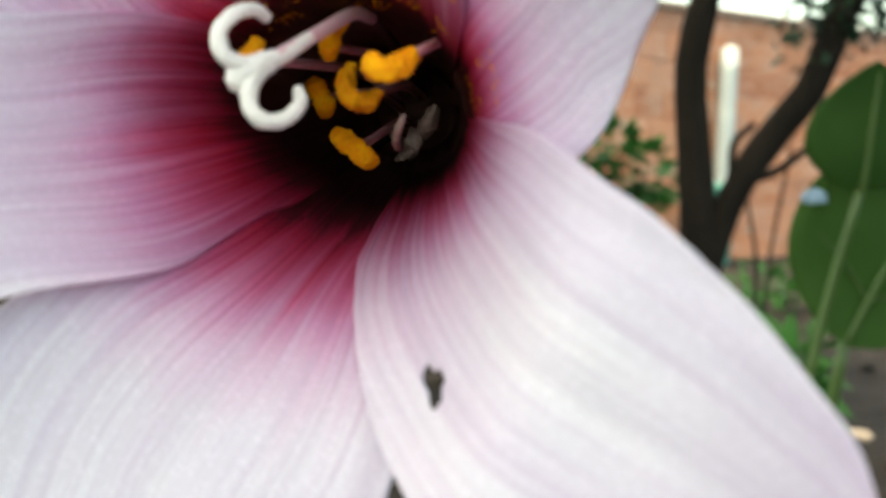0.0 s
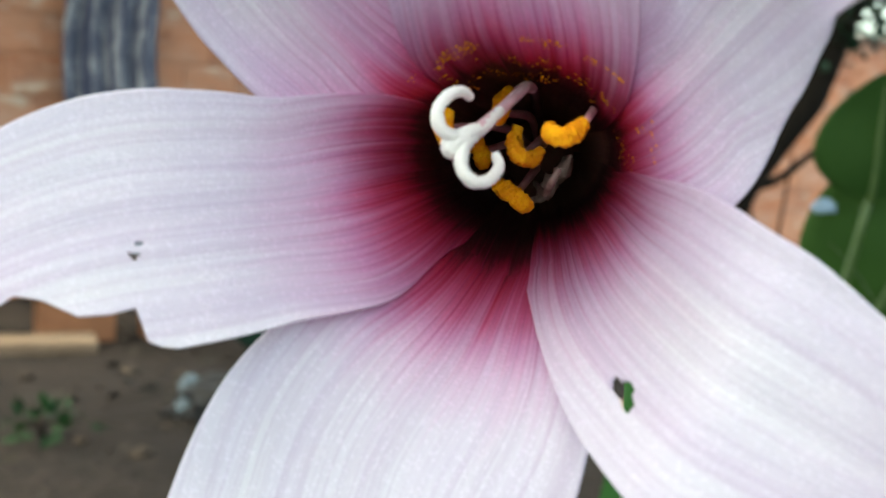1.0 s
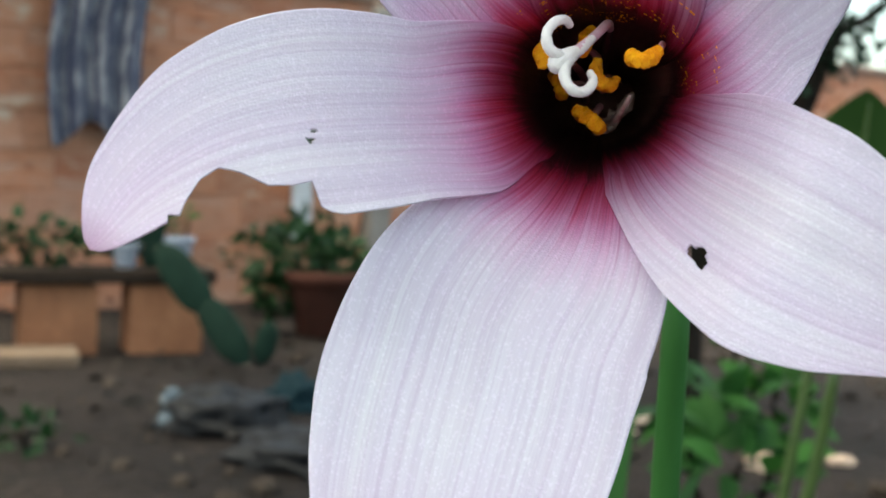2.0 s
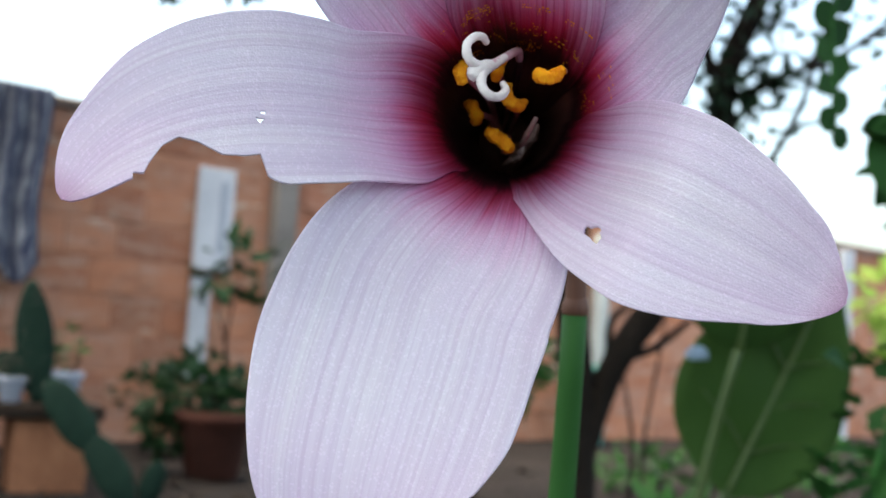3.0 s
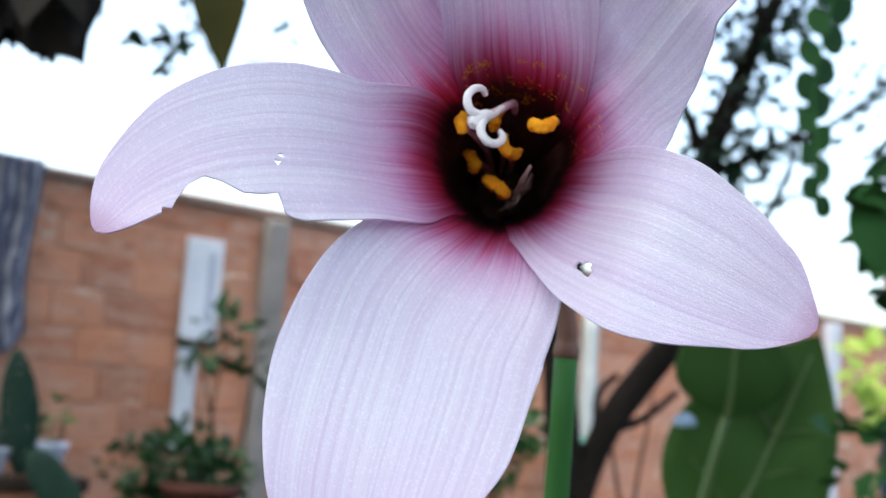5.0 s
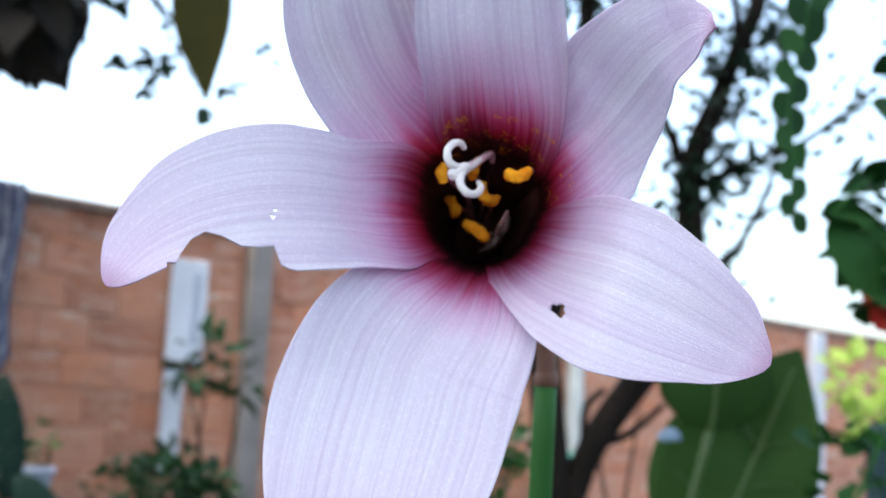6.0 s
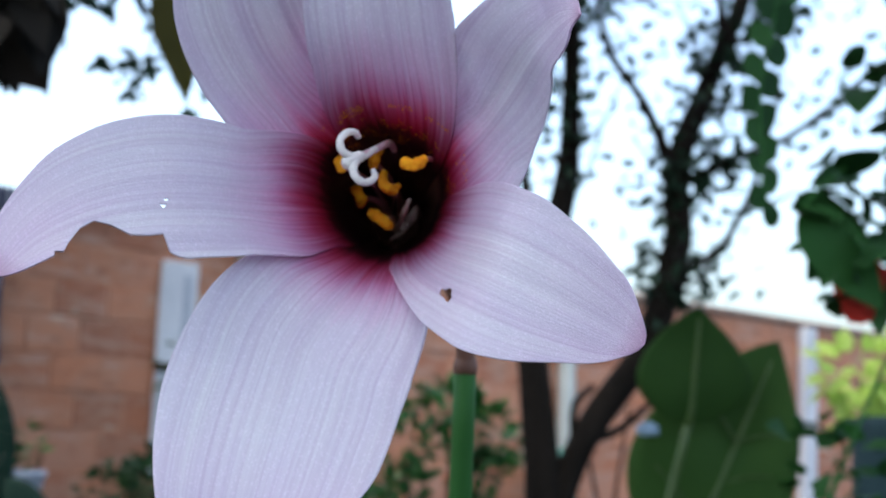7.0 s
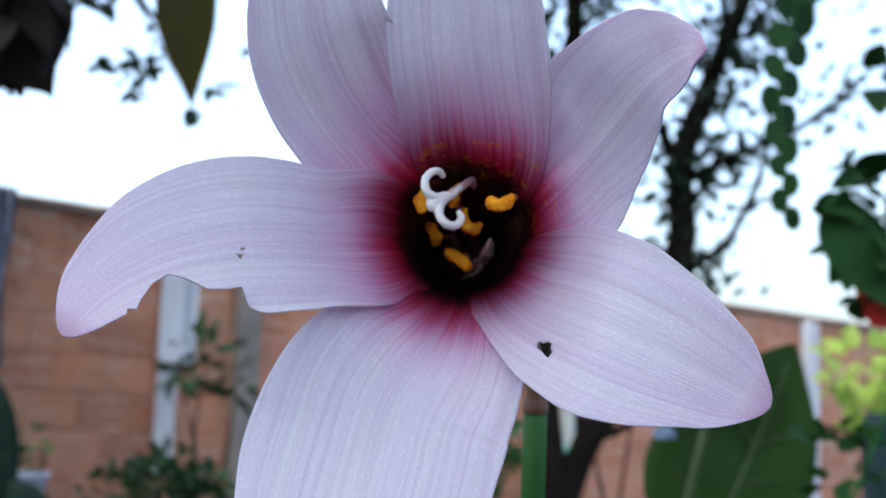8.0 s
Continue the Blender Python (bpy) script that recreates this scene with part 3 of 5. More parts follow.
pistil = tube("style", [(0.0098, 0.1875, 0.7446, 0.00052), (0.0092, 0.1815, 0.7443, 0.00054), (0.0074, 0.1755, 0.7420, 0.00054), *placed([(0.0052, 0.1703, 0.7398, 0.00095)])], STYLE, flower, "rosy curved style", count=40, sides=14)

tube("style_base", [(0.0100, 0.2230, 0.7388, 0.00052), (0.0101, 0.2050, 0.7425, 0.00052), (0.0099, 0.1910, 0.7444, 0.00052), (0.0098, 0.1870, 0.7446, 0.00050)], STYLE_SHADED, pistil, "lower style coloured dark for the throat's shade", count=30, sides=12)


def stigma_lobe(rows):
    tube("stigma_lobe", placed(rows), STIGMA, pistil, "curled creamy white stigma lobe", count=60, sides=20, rough=0.24)


stigma_lobe([(0.0074, 0.1741, 0.7421, 0.00068), (0.0052, 0.1703, 0.7398, 0.00095), (0.0034, 0.1680, 0.7393, 0.00092), (0.0021, 0.1670, 0.7401, 0.00088), (0.0018, 0.1670, 0.7417, 0.00084), (0.0027, 0.1680, 0.7432, 0.0008), (0.0039, 0.1695, 0.7437, 0.00074), (0.0046, 0.1708, 0.7432, 0.0006)])
stigma_lobe([(0.0052, 0.1702, 0.7398, 0.00095), (0.0042, 0.1682, 0.7381, 0.00095), (0.0043, 0.1671, 0.7362, 0.0009), (0.0053, 0.1670, 0.7351, 0.00086), (0.0067, 0.1681, 0.7352, 0.00082), (0.0076, 0.1699, 0.7365, 0.00078), (0.0072, 0.1711, 0.7377, 0.0006)])
stigma_lobe([(0.0054, 0.1703, 0.7400, 0.0010), (0.0040, 0.1688, 0.7392, 0.0013), (0.0031, 0.1682, 0.7383, 0.0014), (0.0031, 0.1684, 0.7374, 0.0009)])

# six stamens: thin rosy filament with a curved, grainy orange anther
for anther, base in (
    ([(14.81, 176.0, 741.13), (13.91, 175.5, 740.19), (12.93, 175.0, 739.75), (11.92, 175.5, 739.95), (11.5, 176.0, 740.7)], (16.6, 206, 744.0)),
    ([(6.21, 192.0, 735.29), (7.08, 191.5, 734.64), (8.12, 191.0, 734.01), (9.01, 191.0, 733.26), (9.76, 192.0, 732.8)], (9.8, 219, 736.5)),
    ([(3.2, 196.0, 739.7), (3.89, 195.0, 739.08), (4.35, 195.0, 738.38), (4.65, 195.0, 737.5), (4.4, 196.0, 736.9)], (8.6, 219, 738.0)),
    ([(8.55, 186.0, 740.61), (8.21, 185.0, 739.24), (8.88, 184.0, 737.93), (9.94, 185.0, 737.7), (10.81, 186.0, 738.48)], (10.6, 219, 739.5)),
    ([(7.8, 186.0, 744.3), (6.92, 185.0, 743.11), (6.86, 185.0, 742.09), (6.67, 186.0, 741.3)], (9.9, 219, 740.0)),
    ([(2.3, 180.0, 741.9), (1.9, 179.0, 740.4), (2.3, 179.0, 739.0)], (9.0, 219, 739.2)),
):
    a = np.array(anther) / 1000
    b = np.array(base) / 1000
    grip = a[len(a) // 2] + np.array((0.0002, 0.0008, 0.0))
    if anther[0][0] > 14:
        grip = a[0] + np.array((0.0, 0.0004, 0.0))
    mid = (grip + b) / 2 + np.array((0.0008, 0, 0.0012))
    stamen = tube("filament", [(*b, 0.00050), (*mid, 0.00050), (*grip, 0.00036)], FILAMENT, flower, "rosy thread-like filament", count=18, sides=8)
    k = len(a)
    radii = [0.00060] + [0.00092] * (k - 2) + [0.00060]
    tube("anther", [(*p, r) for p, r in zip(a, radii)], ANTHER, stamen, "grainy orange anther", count=84, sides=26, rough=0.46, flat=0.85)

# a pale shrivelled thread deep in the throat
tube("withered_filament", [(0.0098, 0.2100, 0.7350, 0.0003), (0.0112, 0.1960, 0.7342, 0.0004), (0.0118, 0.1900, 0.7352, 0.0004), (0.0126, 0.1880, 0.7368, 0.0003)], WITHERED, flower, "pale withered filament", count=16, sides=7, rough=0.4)


def pollen_grains():
    """Loose yellow grains stuck on the upper inside of the throat."""
    rnd = random.Random(4)
    verts, faces = [], []
    for ob, share in ((top, 700), (right_top, 300), (left_top, 120)):
        ring = [v for v in ob.data.vertices if 0.0098 < np.linalg.norm(from_axis(v.co)) < 0.0136 and noise.noise(v.co * 380) > 0.08]
        for v in rnd.choices(ring, k=share):
            p = np.array(v.co) + AXIS * 0.00025
            r = 0.00005 + 0.00017 * rnd.random() ** 2.2
            n = len(verts)
            verts += [p + np.array(o) * r for o in ((1, 0, 0), (-1, 0, 0), (0, 1, 0), (0, -1, 0), (0, 0, 1), (0, 0, -1))]
            faces += [(n + a, n + b, n + c) for a, b, c in ((0, 2, 4), (2, 1, 4), (1, 3, 4), (3, 0, 4), (2, 0, 5), (1, 2, 5), (3, 1, 5), (0, 3, 5))]
    ob = attach("pollen", mesh_of("pollen", verts, faces, ANTHER), flower, "loose orange pollen grains")
    return tagged(ob, kind="stuff")



def shreds():
    """Two more shrivelled scraps beside the withered filament."""
    for rows in (
        [(0.0103, 0.2090, 0.7338, 0.0003), (0.0111, 0.2060, 0.7342, 0.00105), (0.0118, 0.2045, 0.7350, 0.0012), (0.0122, 0.2040, 0.7358, 0.0003)],
        [(0.0122, 0.2070, 0.7352, 0.0003), (0.0129, 0.2040, 0.7362, 0.0010), (0.0134, 0.2020, 0.7372, 0.0011), (0.0138, 0.2010, 0.7381, 0.0003)],
        [(0.0094, 0.2080, 0.7330, 0.0002), (0.0104, 0.2050, 0.7333, 0.0005), (0.0112, 0.2040, 0.7336, 0.0004), (0.0118, 0.2040, 0.7340, 0.0002)],
    ):
        tube("withered_scrap", rows, WITHERED, flower, "pale shrivelled scrap", count=22, sides=9, rough=1.0, flat=0.7)


shreds()
pollen_grains()


def perianth_tube():
    """The fused tube behind the petal bases, open towards its mouth."""
    rows = [(0.0, 0.0050), (0.25, 0.0068), (0.5, 0.0086), (0.75, 0.0100), (0.97, 0.0112)]
    base, mouth = np.array(THROAT[0]), np.array(THROAT[2])
    up = np.array((0.0, 0.0, 1.0))
    across = np.cross(AXIS, up)
    across /= np.linalg.norm(across)
    up = np.cross(across, AXIS)
    verts, uvs, faces, sides = [], [], [], 40
    for k, r in rows:
        for j in range(sides):
            w = 2 * math.pi * j / sides
            verts.append(base + (mouth - base) * k + (across * math.cos(w) + up * math.sin(w)) * (r + 0.0009))
            uvs.append((j / 4, r / 0.030))
    for i in range(len(rows) - 1):
        for j in range(sides):
            n = (j + 1) % sides
            faces.append((i * sides + j, i * sides + n, (i + 1) * sides + n, (i + 1) * sides + j))
    me = mesh_of("perianth_tube", verts, faces, PETAL)
    layer = me.uv_layers.new(name="petal")
    index = np.empty(len(me.loops), int)
    me.loops.foreach_get("vertex_index", index)
    layer.data.foreach_set("uv", np.array(uvs)[index].astype(np.float32).ravel())
    ob = attach("perianth_tube", me, flower, "wine-red fused tube behind the petals")
    thick = ob.modifiers.new("thickness", "SOLIDIFY")
    thick.thickness = 0.0003


perianth_tube()
tube("throat_floor", [(0.0101, 0.2205, 0.7385, 0.0066), (0.0102, 0.2222, 0.7386, 0.0066), (0.0102, 0.2240, 0.7387, 0.0062)], PETAL, flower, "dark maroon floor of the throat", count=6, sides=18)
tube("ovary", [(0.0102, 0.2225, 0.7386, 0.0056), (0.0104, 0.2262, 0.7389, 0.0050), (0.0118, 0.2320, 0.7385, 0.0032), (0.0145, 0.2350, 0.7365, 0.0022)], STEM, flower, "pale green tube base", count=22, sides=18)
tube("pedicel", [(0.0130, 0.2335, 0.7378, 0.0024), (0.0180, 0.2352, 0.7330, 0.0019), (0.0225, 0.2350, 0.7265, 0.0018), (0.0243, 0.2345, 0.7180, 0.0018), (0.0246, 0.2350, 0.7132, 0.0019)], SPATHE, flower, "brown papery sheathed flower stalk", count=30, sides=16)
tube("stem_node", [(0.0246, 0.2350, 0.7147, 0.00195), (0.0246, 0.2352, 0.7130, 0.00238), (0.0246, 0.2353, 0.7116, 0.00230)], SPATHE, flower, "brown ring at the stem's joint", count=10, sides=18)
tube("stem", [(0.0246, 0.2352, 0.7128, 0.00218), (0.0247, 0.2370, 0.6960, 0.00222), (0.0246, 0.2400, 0.6700, 0.0024), (0.0230, 0.2480, 0.5500, 0.0031), (0.0210, 0.2580, 0.3000, 0.0036), (0.0200, 0.2600, -0.02, 0.0042)], STEM, flower, "smooth hollow green stem", count=60, sides=20)


# ---- wall dressings ----
def coping():
    ob = block("coping", (LAST - FIRST, 0.17, 0.06), (FIRST + LAST) / 2, WALL_HIGH + 0.02, -0.06, COPING, bevel=0.012)
    return tagged(ob, "dark weather-stained cement capping on the wall", "wall top", kind="structure")


coping()
for a, wide, name in ((0.56, 0.15, "wall_pillar_near"), (6.78, 0.20, "wall_pillar_far")):
    p = block(name, (wide, 0.10, WALL_HIGH - 0.01), a, WALL_HIGH / 2 - 0.02, 0.03, CONCRETE if a < 3 else WHITEWASH, bevel=0.008)
    tagged(p, "rough grey concrete pillar cast into the wall" if a < 3 else "pale limewashed pillar against the brick wall", "pillar", kind="structure")

panel = thing("hanging_board", on_wall(0.10, 0.95, 0.02), "weathered white board in two pieces fixed to the wall", "board")


def on_panel(name, size, a, z, out, material, label=""):
    ob = attach(name, from_bm(name, box_data(size, 0.005), material), panel, label)
    ob.matrix_parent_inverse = Matrix.Translation(-panel.location)
    ob.matrix_basis = wall_matrix(a, z, out)
    return ob


on_panel("upper_plank", (0.235, 0.030, 0.58), 0.105, 1.255, 0.020, WHITEWASH)
on_panel("lower_plank", (0.125, 0.026, 0.62), 0.055, 0.665, 0.018, WHITEWASH, "narrow whitewashed lower plank")
on_panel("paint_stripe", (0.045, 0.006, 0.40), 0.150, 1.270, 0.037, BLUEGREY, "faded blue-grey paint stripe")
on_panel("batten", (0.20, 0.020, 0.035), 0.075, 0.955, 0.036, DARKWOOD, "dark nailed batten")

# far pale pipe beside the tree
pipe = tube("drain_pipe", [(*on_wall(3.38, 1.50, 0.07), 0.065), (*on_wall(3.38, 1.0, 0.07), 0.065), (*on_wall(3.39, -0.02, 0.07), 0.065)], PIPE, None, count=10, sides=16)
tagged(pipe, "dull pale plastic pipe standing against the wall", "pipe")


def towel():
    """A striped cloth thrown over the wall's top, hanging in folds."""
    nu, nv_ = 46, 40
    verts, faces, uvs = [], [], []
    for j in range(nv_):
        s = j / (nv_ - 1)
        for i in range(nu):
            u = i / (nu - 1)
            a = -1.42 + 0.50 * u + 0.015 * math.sin(s * 7)
            drop = 1.03 * s + 0.07 * s * math.sin(u * 9 + 1)
            fold = 0.022 * math.sin(u * 23 + 1.5 * s) * min(1, s * 3 + 0.3) + 0.012 * noise.noise(Vector((u * 6, s * 4, 2)))
            if drop < 0.10:
                p = on_wall(a, WALL_HIGH + 0.068, -0.06 + drop)
            else:
                p = on_wall(a, WALL_HIGH + 0.066 - (drop - 0.10), 0.058 + fold)
            verts.append(p)
            uvs.append((u, s))
    for j in range(nv_ - 1):
        for i in range(nu - 1):
            k = j * nu + i
            faces.append((k, k + 1, k + nu + 1, k + nu))
    me = mesh_of("towel", verts, faces, CLOTH)
    layer = me.uv_layers.new(name="cloth")
    index = np.empty(len(me.loops), int)
    me.loops.foreach_get("vertex_index", index)
    layer.data.foreach_set("uv", np.array(uvs)[index].astype(np.float32).ravel())
    ob = attach("towel", me)
    thick = ob.modifiers.new("thickness", "SOLIDIFY")
    thick.thickness = 0.006
    return tagged(ob, "grey and navy striped towel thrown over the wall", "towel")


towel()


# ---- plants: builders ----
def crown_spots(centre, size, count, seed, lump=0.55, up=0.2):
    """Places for leaves in an uneven clump with gaps."""
    rnd = random.Random(seed)
    spots = []
    while len(spots) < count:
        d = Vector((rnd.gauss(0, 1), rnd.gauss(0, 1), rnd.gauss(0, 1))).normalized()
        r = rnd.random() ** 0.4
        p = Vector((d.x * size[0] * r, d.y * size[1] * r, d.z * size[2] * r))
        if noise.noise(Vector((p.x / size[0] * 2.1 + seed, p.y / size[1] * 2.1, p.z / size[2] * 2.1))) < lump - 0.75:
            continue
        out = d + Vector((rnd.uniform(-0.5, 0.5), rnd.uniform(-0.5, 0.5), rnd.uniform(-0.3, 0.3) + up))
        spots.append((Vector(centre) + p, out))
    return spots


def bush(name, base, clumps, leaf, width, material, label, seed, stem=0.008, shape="ovate", count=90, category="shrub"):
    """Woody stems from the ground to several clumps of leaves."""
    root = thing(name, base, label, category)
    b = Vector(base)
    for k, (dx, dy, z, sx, sy, sz) in enumerate(clumps):
        top = Vector((dx, dy, z))
        mid = top * 0.5 + Vector((0.06 * math.sin(k * 2.1 + seed), 0.05 * math.cos(k + seed), 0.03))
        tube("stem", [(0.01 * k, 0, -0.02, stem * 1.5), (*mid, stem), (*top, stem * 0.4)], BARK, root, "thin dark woody stem", count=12, sides=7)
        scatter_leaves("foliage", crown_spots(top, (sx, sy, sz), count, seed + k), leaf, width, material, root, shape=shape, seed=seed + k)
    return root


# bushes and plants along the wall
bush("wall_shrub", (-1.05, 6.60, 0), [(0.0, 0, 1.03, 0.18, 0.12, 0.10), (-0.16, 0.0, 0.90, 0.14, 0.10, 0.06), (0.14, 0.02, 0.86, 0.14, 0.10, 0.12)], 0.13, 0.058, LEAF_DARK, "thin shrub with drooping dark green leaves by the wall", 11, count=20)
bush("low_bush", (-1.30, 6.25, 0), [(-0.12, 0, 0.30, 0.18, 0.15, 0.13), (0.14, 0.05, 0.38, 0.20, 0.15, 0.15), (0.30, -0.1, 0.28, 0.15, 0.15, 0.14)], 0.075, 0.045, LEAF_DARK, "low dark green bush at the wall's foot", 23, count=80)
bush("low_bush", (-0.40, 6.75, 0), [(0, 0, 0.30, 0.22, 0.18, 0.14), (0.30, 0.1, 0.25, 0.22, 0.16, 0.12)], 0.08, 0.05, LEAF_DARK, "low dark green bush at the wall's foot", 29, count=80)
bush("garden_shrub", (0.08, 5.00, 0), [(-0.05, 0, 0.62, 0.16, 0.14, 0.13), (0.10, 0, 0.76, 0.15, 0.13, 0.10), (-0.12, 0.1, 0.45, 0.15, 0.13, 0.11), (0.27, 0.0, 0.66, 0.11, 0.11, 0.12), (0.24, 0.05, 0.50, 0.13, 0.11, 0.10)], 0.075, 0.040, LEAF_MID, "loose green shrub in front of the brick wall", 31, count=70)
bush("weeds", (1.55, 6.3, 0), [(0, 0, 0.14, 0.45, 0.25, 0.12), (0.5, 0.3, 0.16, 0.4, 0.3, 0.13), (-0.5, -0.2, 0.12, 0.3, 0.25, 0.10)], 0.07, 0.035, LEAF_MID, "low green weeds along the foot of the wall", 37, count=110)
bush("yellow_shrub", (1.15, 3.00, 0), [(-0.05, 0, 0.85, 0.11, 0.10, 0.07), (0.08, 0, 0.93, 0.10, 0.10, 0.06), (0.02, 0.05, 0.76, 0.09, 0.09, 0.05)], 0.055, 0.035, LEAF_YELLOW, "yellow-green leafy shrub with its sunlit brightness put into the leaf colour", 41, count=60)
bush("seedling", (0.40, 2.50, 0), [(-0.06, 0, 0.30, 0.11, 0.10, 0.07), (0.07, 0, 0.33, 0.10, 0.10, 0.07), (0.0, -0.1, 0.22, 0.12, 0.1, 0.06)], 0.085, 0.050, LEAF_MID, "young green broad-leaved plant in the soil", 43, count=26)


def grassy_leaves(base, blades, label):
    """Strap leaves that rise from one bulb and arch over."""
    root = thing("strap_leaf_plant", base, label, "plant")
    for dx, dy, high, wide in blades:
        verts, faces = [], []
        n = 18
        for i in range(n):
            s = i / (n - 1)
            w = wide / 2 * min(1, 2.2 * (1 - s)) ** 0.7
            p = Vector((dx * s**1.6, dy * s**1.6, high * (1.35 * s - 0.35 * s**3)))
            side = Vector((-dy, dx, 0)).normalized()
            for v in (-1, 0, 1):
                verts.append(p + side * w * v + Vector((0, 0, -0.004 if v == 0 else 0.0)))
        for i in range(n - 1):
            for j in range(2):
                a = i * 3 + j
                faces.append((a, a + 1, a + 4, a + 3))
        attach("leaf", mesh_of("leaf", verts, faces, LEAF_MID), root)
    return root


grassy_leaves((0.02, 0.80, 0), [(0.05, 0.04, 0.60, 0.050), (-0.04, 0.02, 0.58, 0.045), (0.10, 0.06, 0.55, 0.040), (-0.12, 0.08, 0.50, 0.040)], "green strap-shaped leaves rising from the soil")


# ---- tree with dark forked trunk ----
def tree():
    root = thing("garden_tree", (0.42, 4.0, 0), "dark slender tree with forked trunk and small leaves", "tree")
    o = Vector((0.42, 4.0, 0))

    def limb(name, pts, parent=root, label=""):
        return tube(name, [(x - o.x, y - o.y, z, r) for x, y, z, r in pts], BARK, parent, label, count=26, sides=12, rough=0.18)

    limb("trunk", [(0.48, 4.0, -0.05, 0.060), (0.455, 4.0, 0.48, 0.060), (0.430, 4.0, 0.72, 0.056), (0.405, 4.0, 1.05, 0.050), (0.50, 4.02, 1.50, 0.040), (0.51, 4.03, 1.78, 0.031), (0.50, 4.05, 2.6, 0.022)], label="dark upright trunk")
    main = limb("limb", [(0.465, 4.0, 0.30, 0.045), (0.546, 4.0, 0.60, 0.045), (0.643, 3.98, 0.787, 0.050), (0.761, 3.97, 0.958, 0.049), (0.859, 3.95, 1.32, 0.046), (0.848, 3.95, 1.546, 0.042), (0.968, 3.95, 1.894, 0.032), (1.062, 3.96, 2.13, 0.028), (1.2, 4.0, 2.7, 0.018)], label="leaning dark main limb")
    limb("branch", [(0.85, 3.95, 1.52, 0.024), (0.74, 3.93, 1.75, 0.015), (0.62, 3.93, 1.93, 0.012), (0.55, 3.9, 2.2, 0.009)], main)
    limb("branch", [(0.86, 3.95, 1.50, 0.020), (1.02, 3.9, 1.58, 0.013), (1.20, 3.86, 1.66, 0.010), (1.42, 3.85, 1.85, 0.007)], main)
    limb("branch", [(0.80, 3.95, 1.18, 0.020), (1.00, 4.0, 1.30, 0.013), (1.12, 4.02, 1.52, 0.010), (1.20, 4.05, 1.8, 0.007)], main)
    limb("branch", [(0.56, 3.98, 0.66, 0.016), (0.68, 4.0, 0.70, 0.014), (0.80, 4.02, 0.80, 0.010)], main)
    limb("branch", [(0.545, 3.98, 0.62, 0.012), (0.545, 3.98, 0.78, 0.012), (0.60, 3.97, 0.84, 0.010)], main)
    limb("branch", [(0.43, 4.0, 1.22, 0.022), (0.365, 4.02, 1.50, 0.017), (0.355, 4.02, 1.66, 0.016), (0.35, 4.04, 2.1, 0.010)])
    limb("branch", [(0.92, 3.95, 1.75, 0.02), (0.98, 3.9, 2.0, 0.014), (0.93, 3.9, 2.3, 0.009)], main)
    for x, lean, high, r in ((0.595, 0.05, 0.64, 0.009), (0.725, -0.05, 0.78, 0.008)):
        limb("sucker", [(x, 4.03, high, r * 0.5), (x + lean, 4.03, 0.35, r * 0.8), (x + lean * 0.4, 4.04, -0.02, r)], label="thin dark sucker shoot")
    rnd = random.Random(77)
    for x, y, z, dx, dz in ((0.86, 3.95, 1.35, 0.10, 0.22), (0.85, 3.95, 1.45, -0.16, 0.20), (0.90, 3.95, 1.68, 0.20, 0.26), (0.95, 3.95, 1.85, -0.14, 0.30), (0.99, 3.95, 1.95, 0.22, 0.20), (0.81, 3.96, 1.15, 0.16, 0.10),
                            (0.51, 4.03, 1.60, 0.16, 0.24), (0.51, 4.03, 1.70, -0.10, 0.28), (1.10, 3.88, 1.62, 0.06, 0.30), (1.25, 3.86, 1.70, 0.14, 0.12), (1.10, 4.02, 1.45, 0.16, 0.06), (0.47, 4.02, 1.40, 0.14, 0.30)):
        limb("twig", [(x, y, z, 0.008), (x + dx * 0.5 + 0.02, y - 0.02, z + dz * 0.4, 0.0055), (x + dx, y - 0.03, z + dz, 0.002)])

    def sprays(name, a, b, spread, count, size=0.047):
        """Small leaves in tufts along a stretch of limb, with gaps between the tufts."""
        a, b = Vector(a), Vector(b)
        spots = []
        tufts = max(3, int((b - a).length / 0.055))
        for i in range(int(count * 0.6)):
            k = (rnd.randrange(tufts) + rnd.gauss(0.5, 0.22)) / tufts
            p = a.lerp(b, k) + Vector((rnd.gauss(0, spread), rnd.gauss(0, spread), rnd.gauss(0, spread * 0.8)))
            spots.append((p - o, Vector((rnd.uniform(-1, 1), rnd.uniform(-1, 1), rnd.uniform(-0.9, 0.5)))))
        scatter_leaves(name, spots, size, size * 0.56, LEAF_TREE, root, seed=80 + count, n=5)

    for a, b, spread, count in (
        ((0.80, 3.95, 1.06), (0.86, 3.95, 1.50), 0.070, 400), ((0.85, 3.95, 1.50), (1.06, 3.96, 2.12), 0.085, 640), ((0.80, 3.95, 1.50), (1.10, 3.90, 1.60), 0.055, 230),
        ((0.50, 4.02, 1.45), (0.51, 4.05, 2.30), 0.065, 330), ((0.36, 4.02, 1.50), (0.35, 4.04, 2.10), 0.055, 170), ((0.30, 4.05, 2.12), (0.72, 4.05, 2.20), 0.090, 340),
        ((0.74, 3.93, 1.75), (0.58, 3.9, 2.10), 0.040, 60), ((1.00, 4.0, 1.28), (1.18, 4.05, 1.70), 0.045, 60), ((1.20, 3.86, 1.66), (1.42, 3.85, 1.86), 0.060, 110),
        ((0.98, 3.9, 2.0), (1.30, 4.0, 2.25), 0.10, 240), ((0.86, 4.0, 1.22), (1.02, 4.02, 1.20), 0.050, 90), ((0.66, 4.0, 1.18), (0.80, 3.98, 1.12), 0.050, 50),
    ):
        sprays("crown", a, b, spread, count)
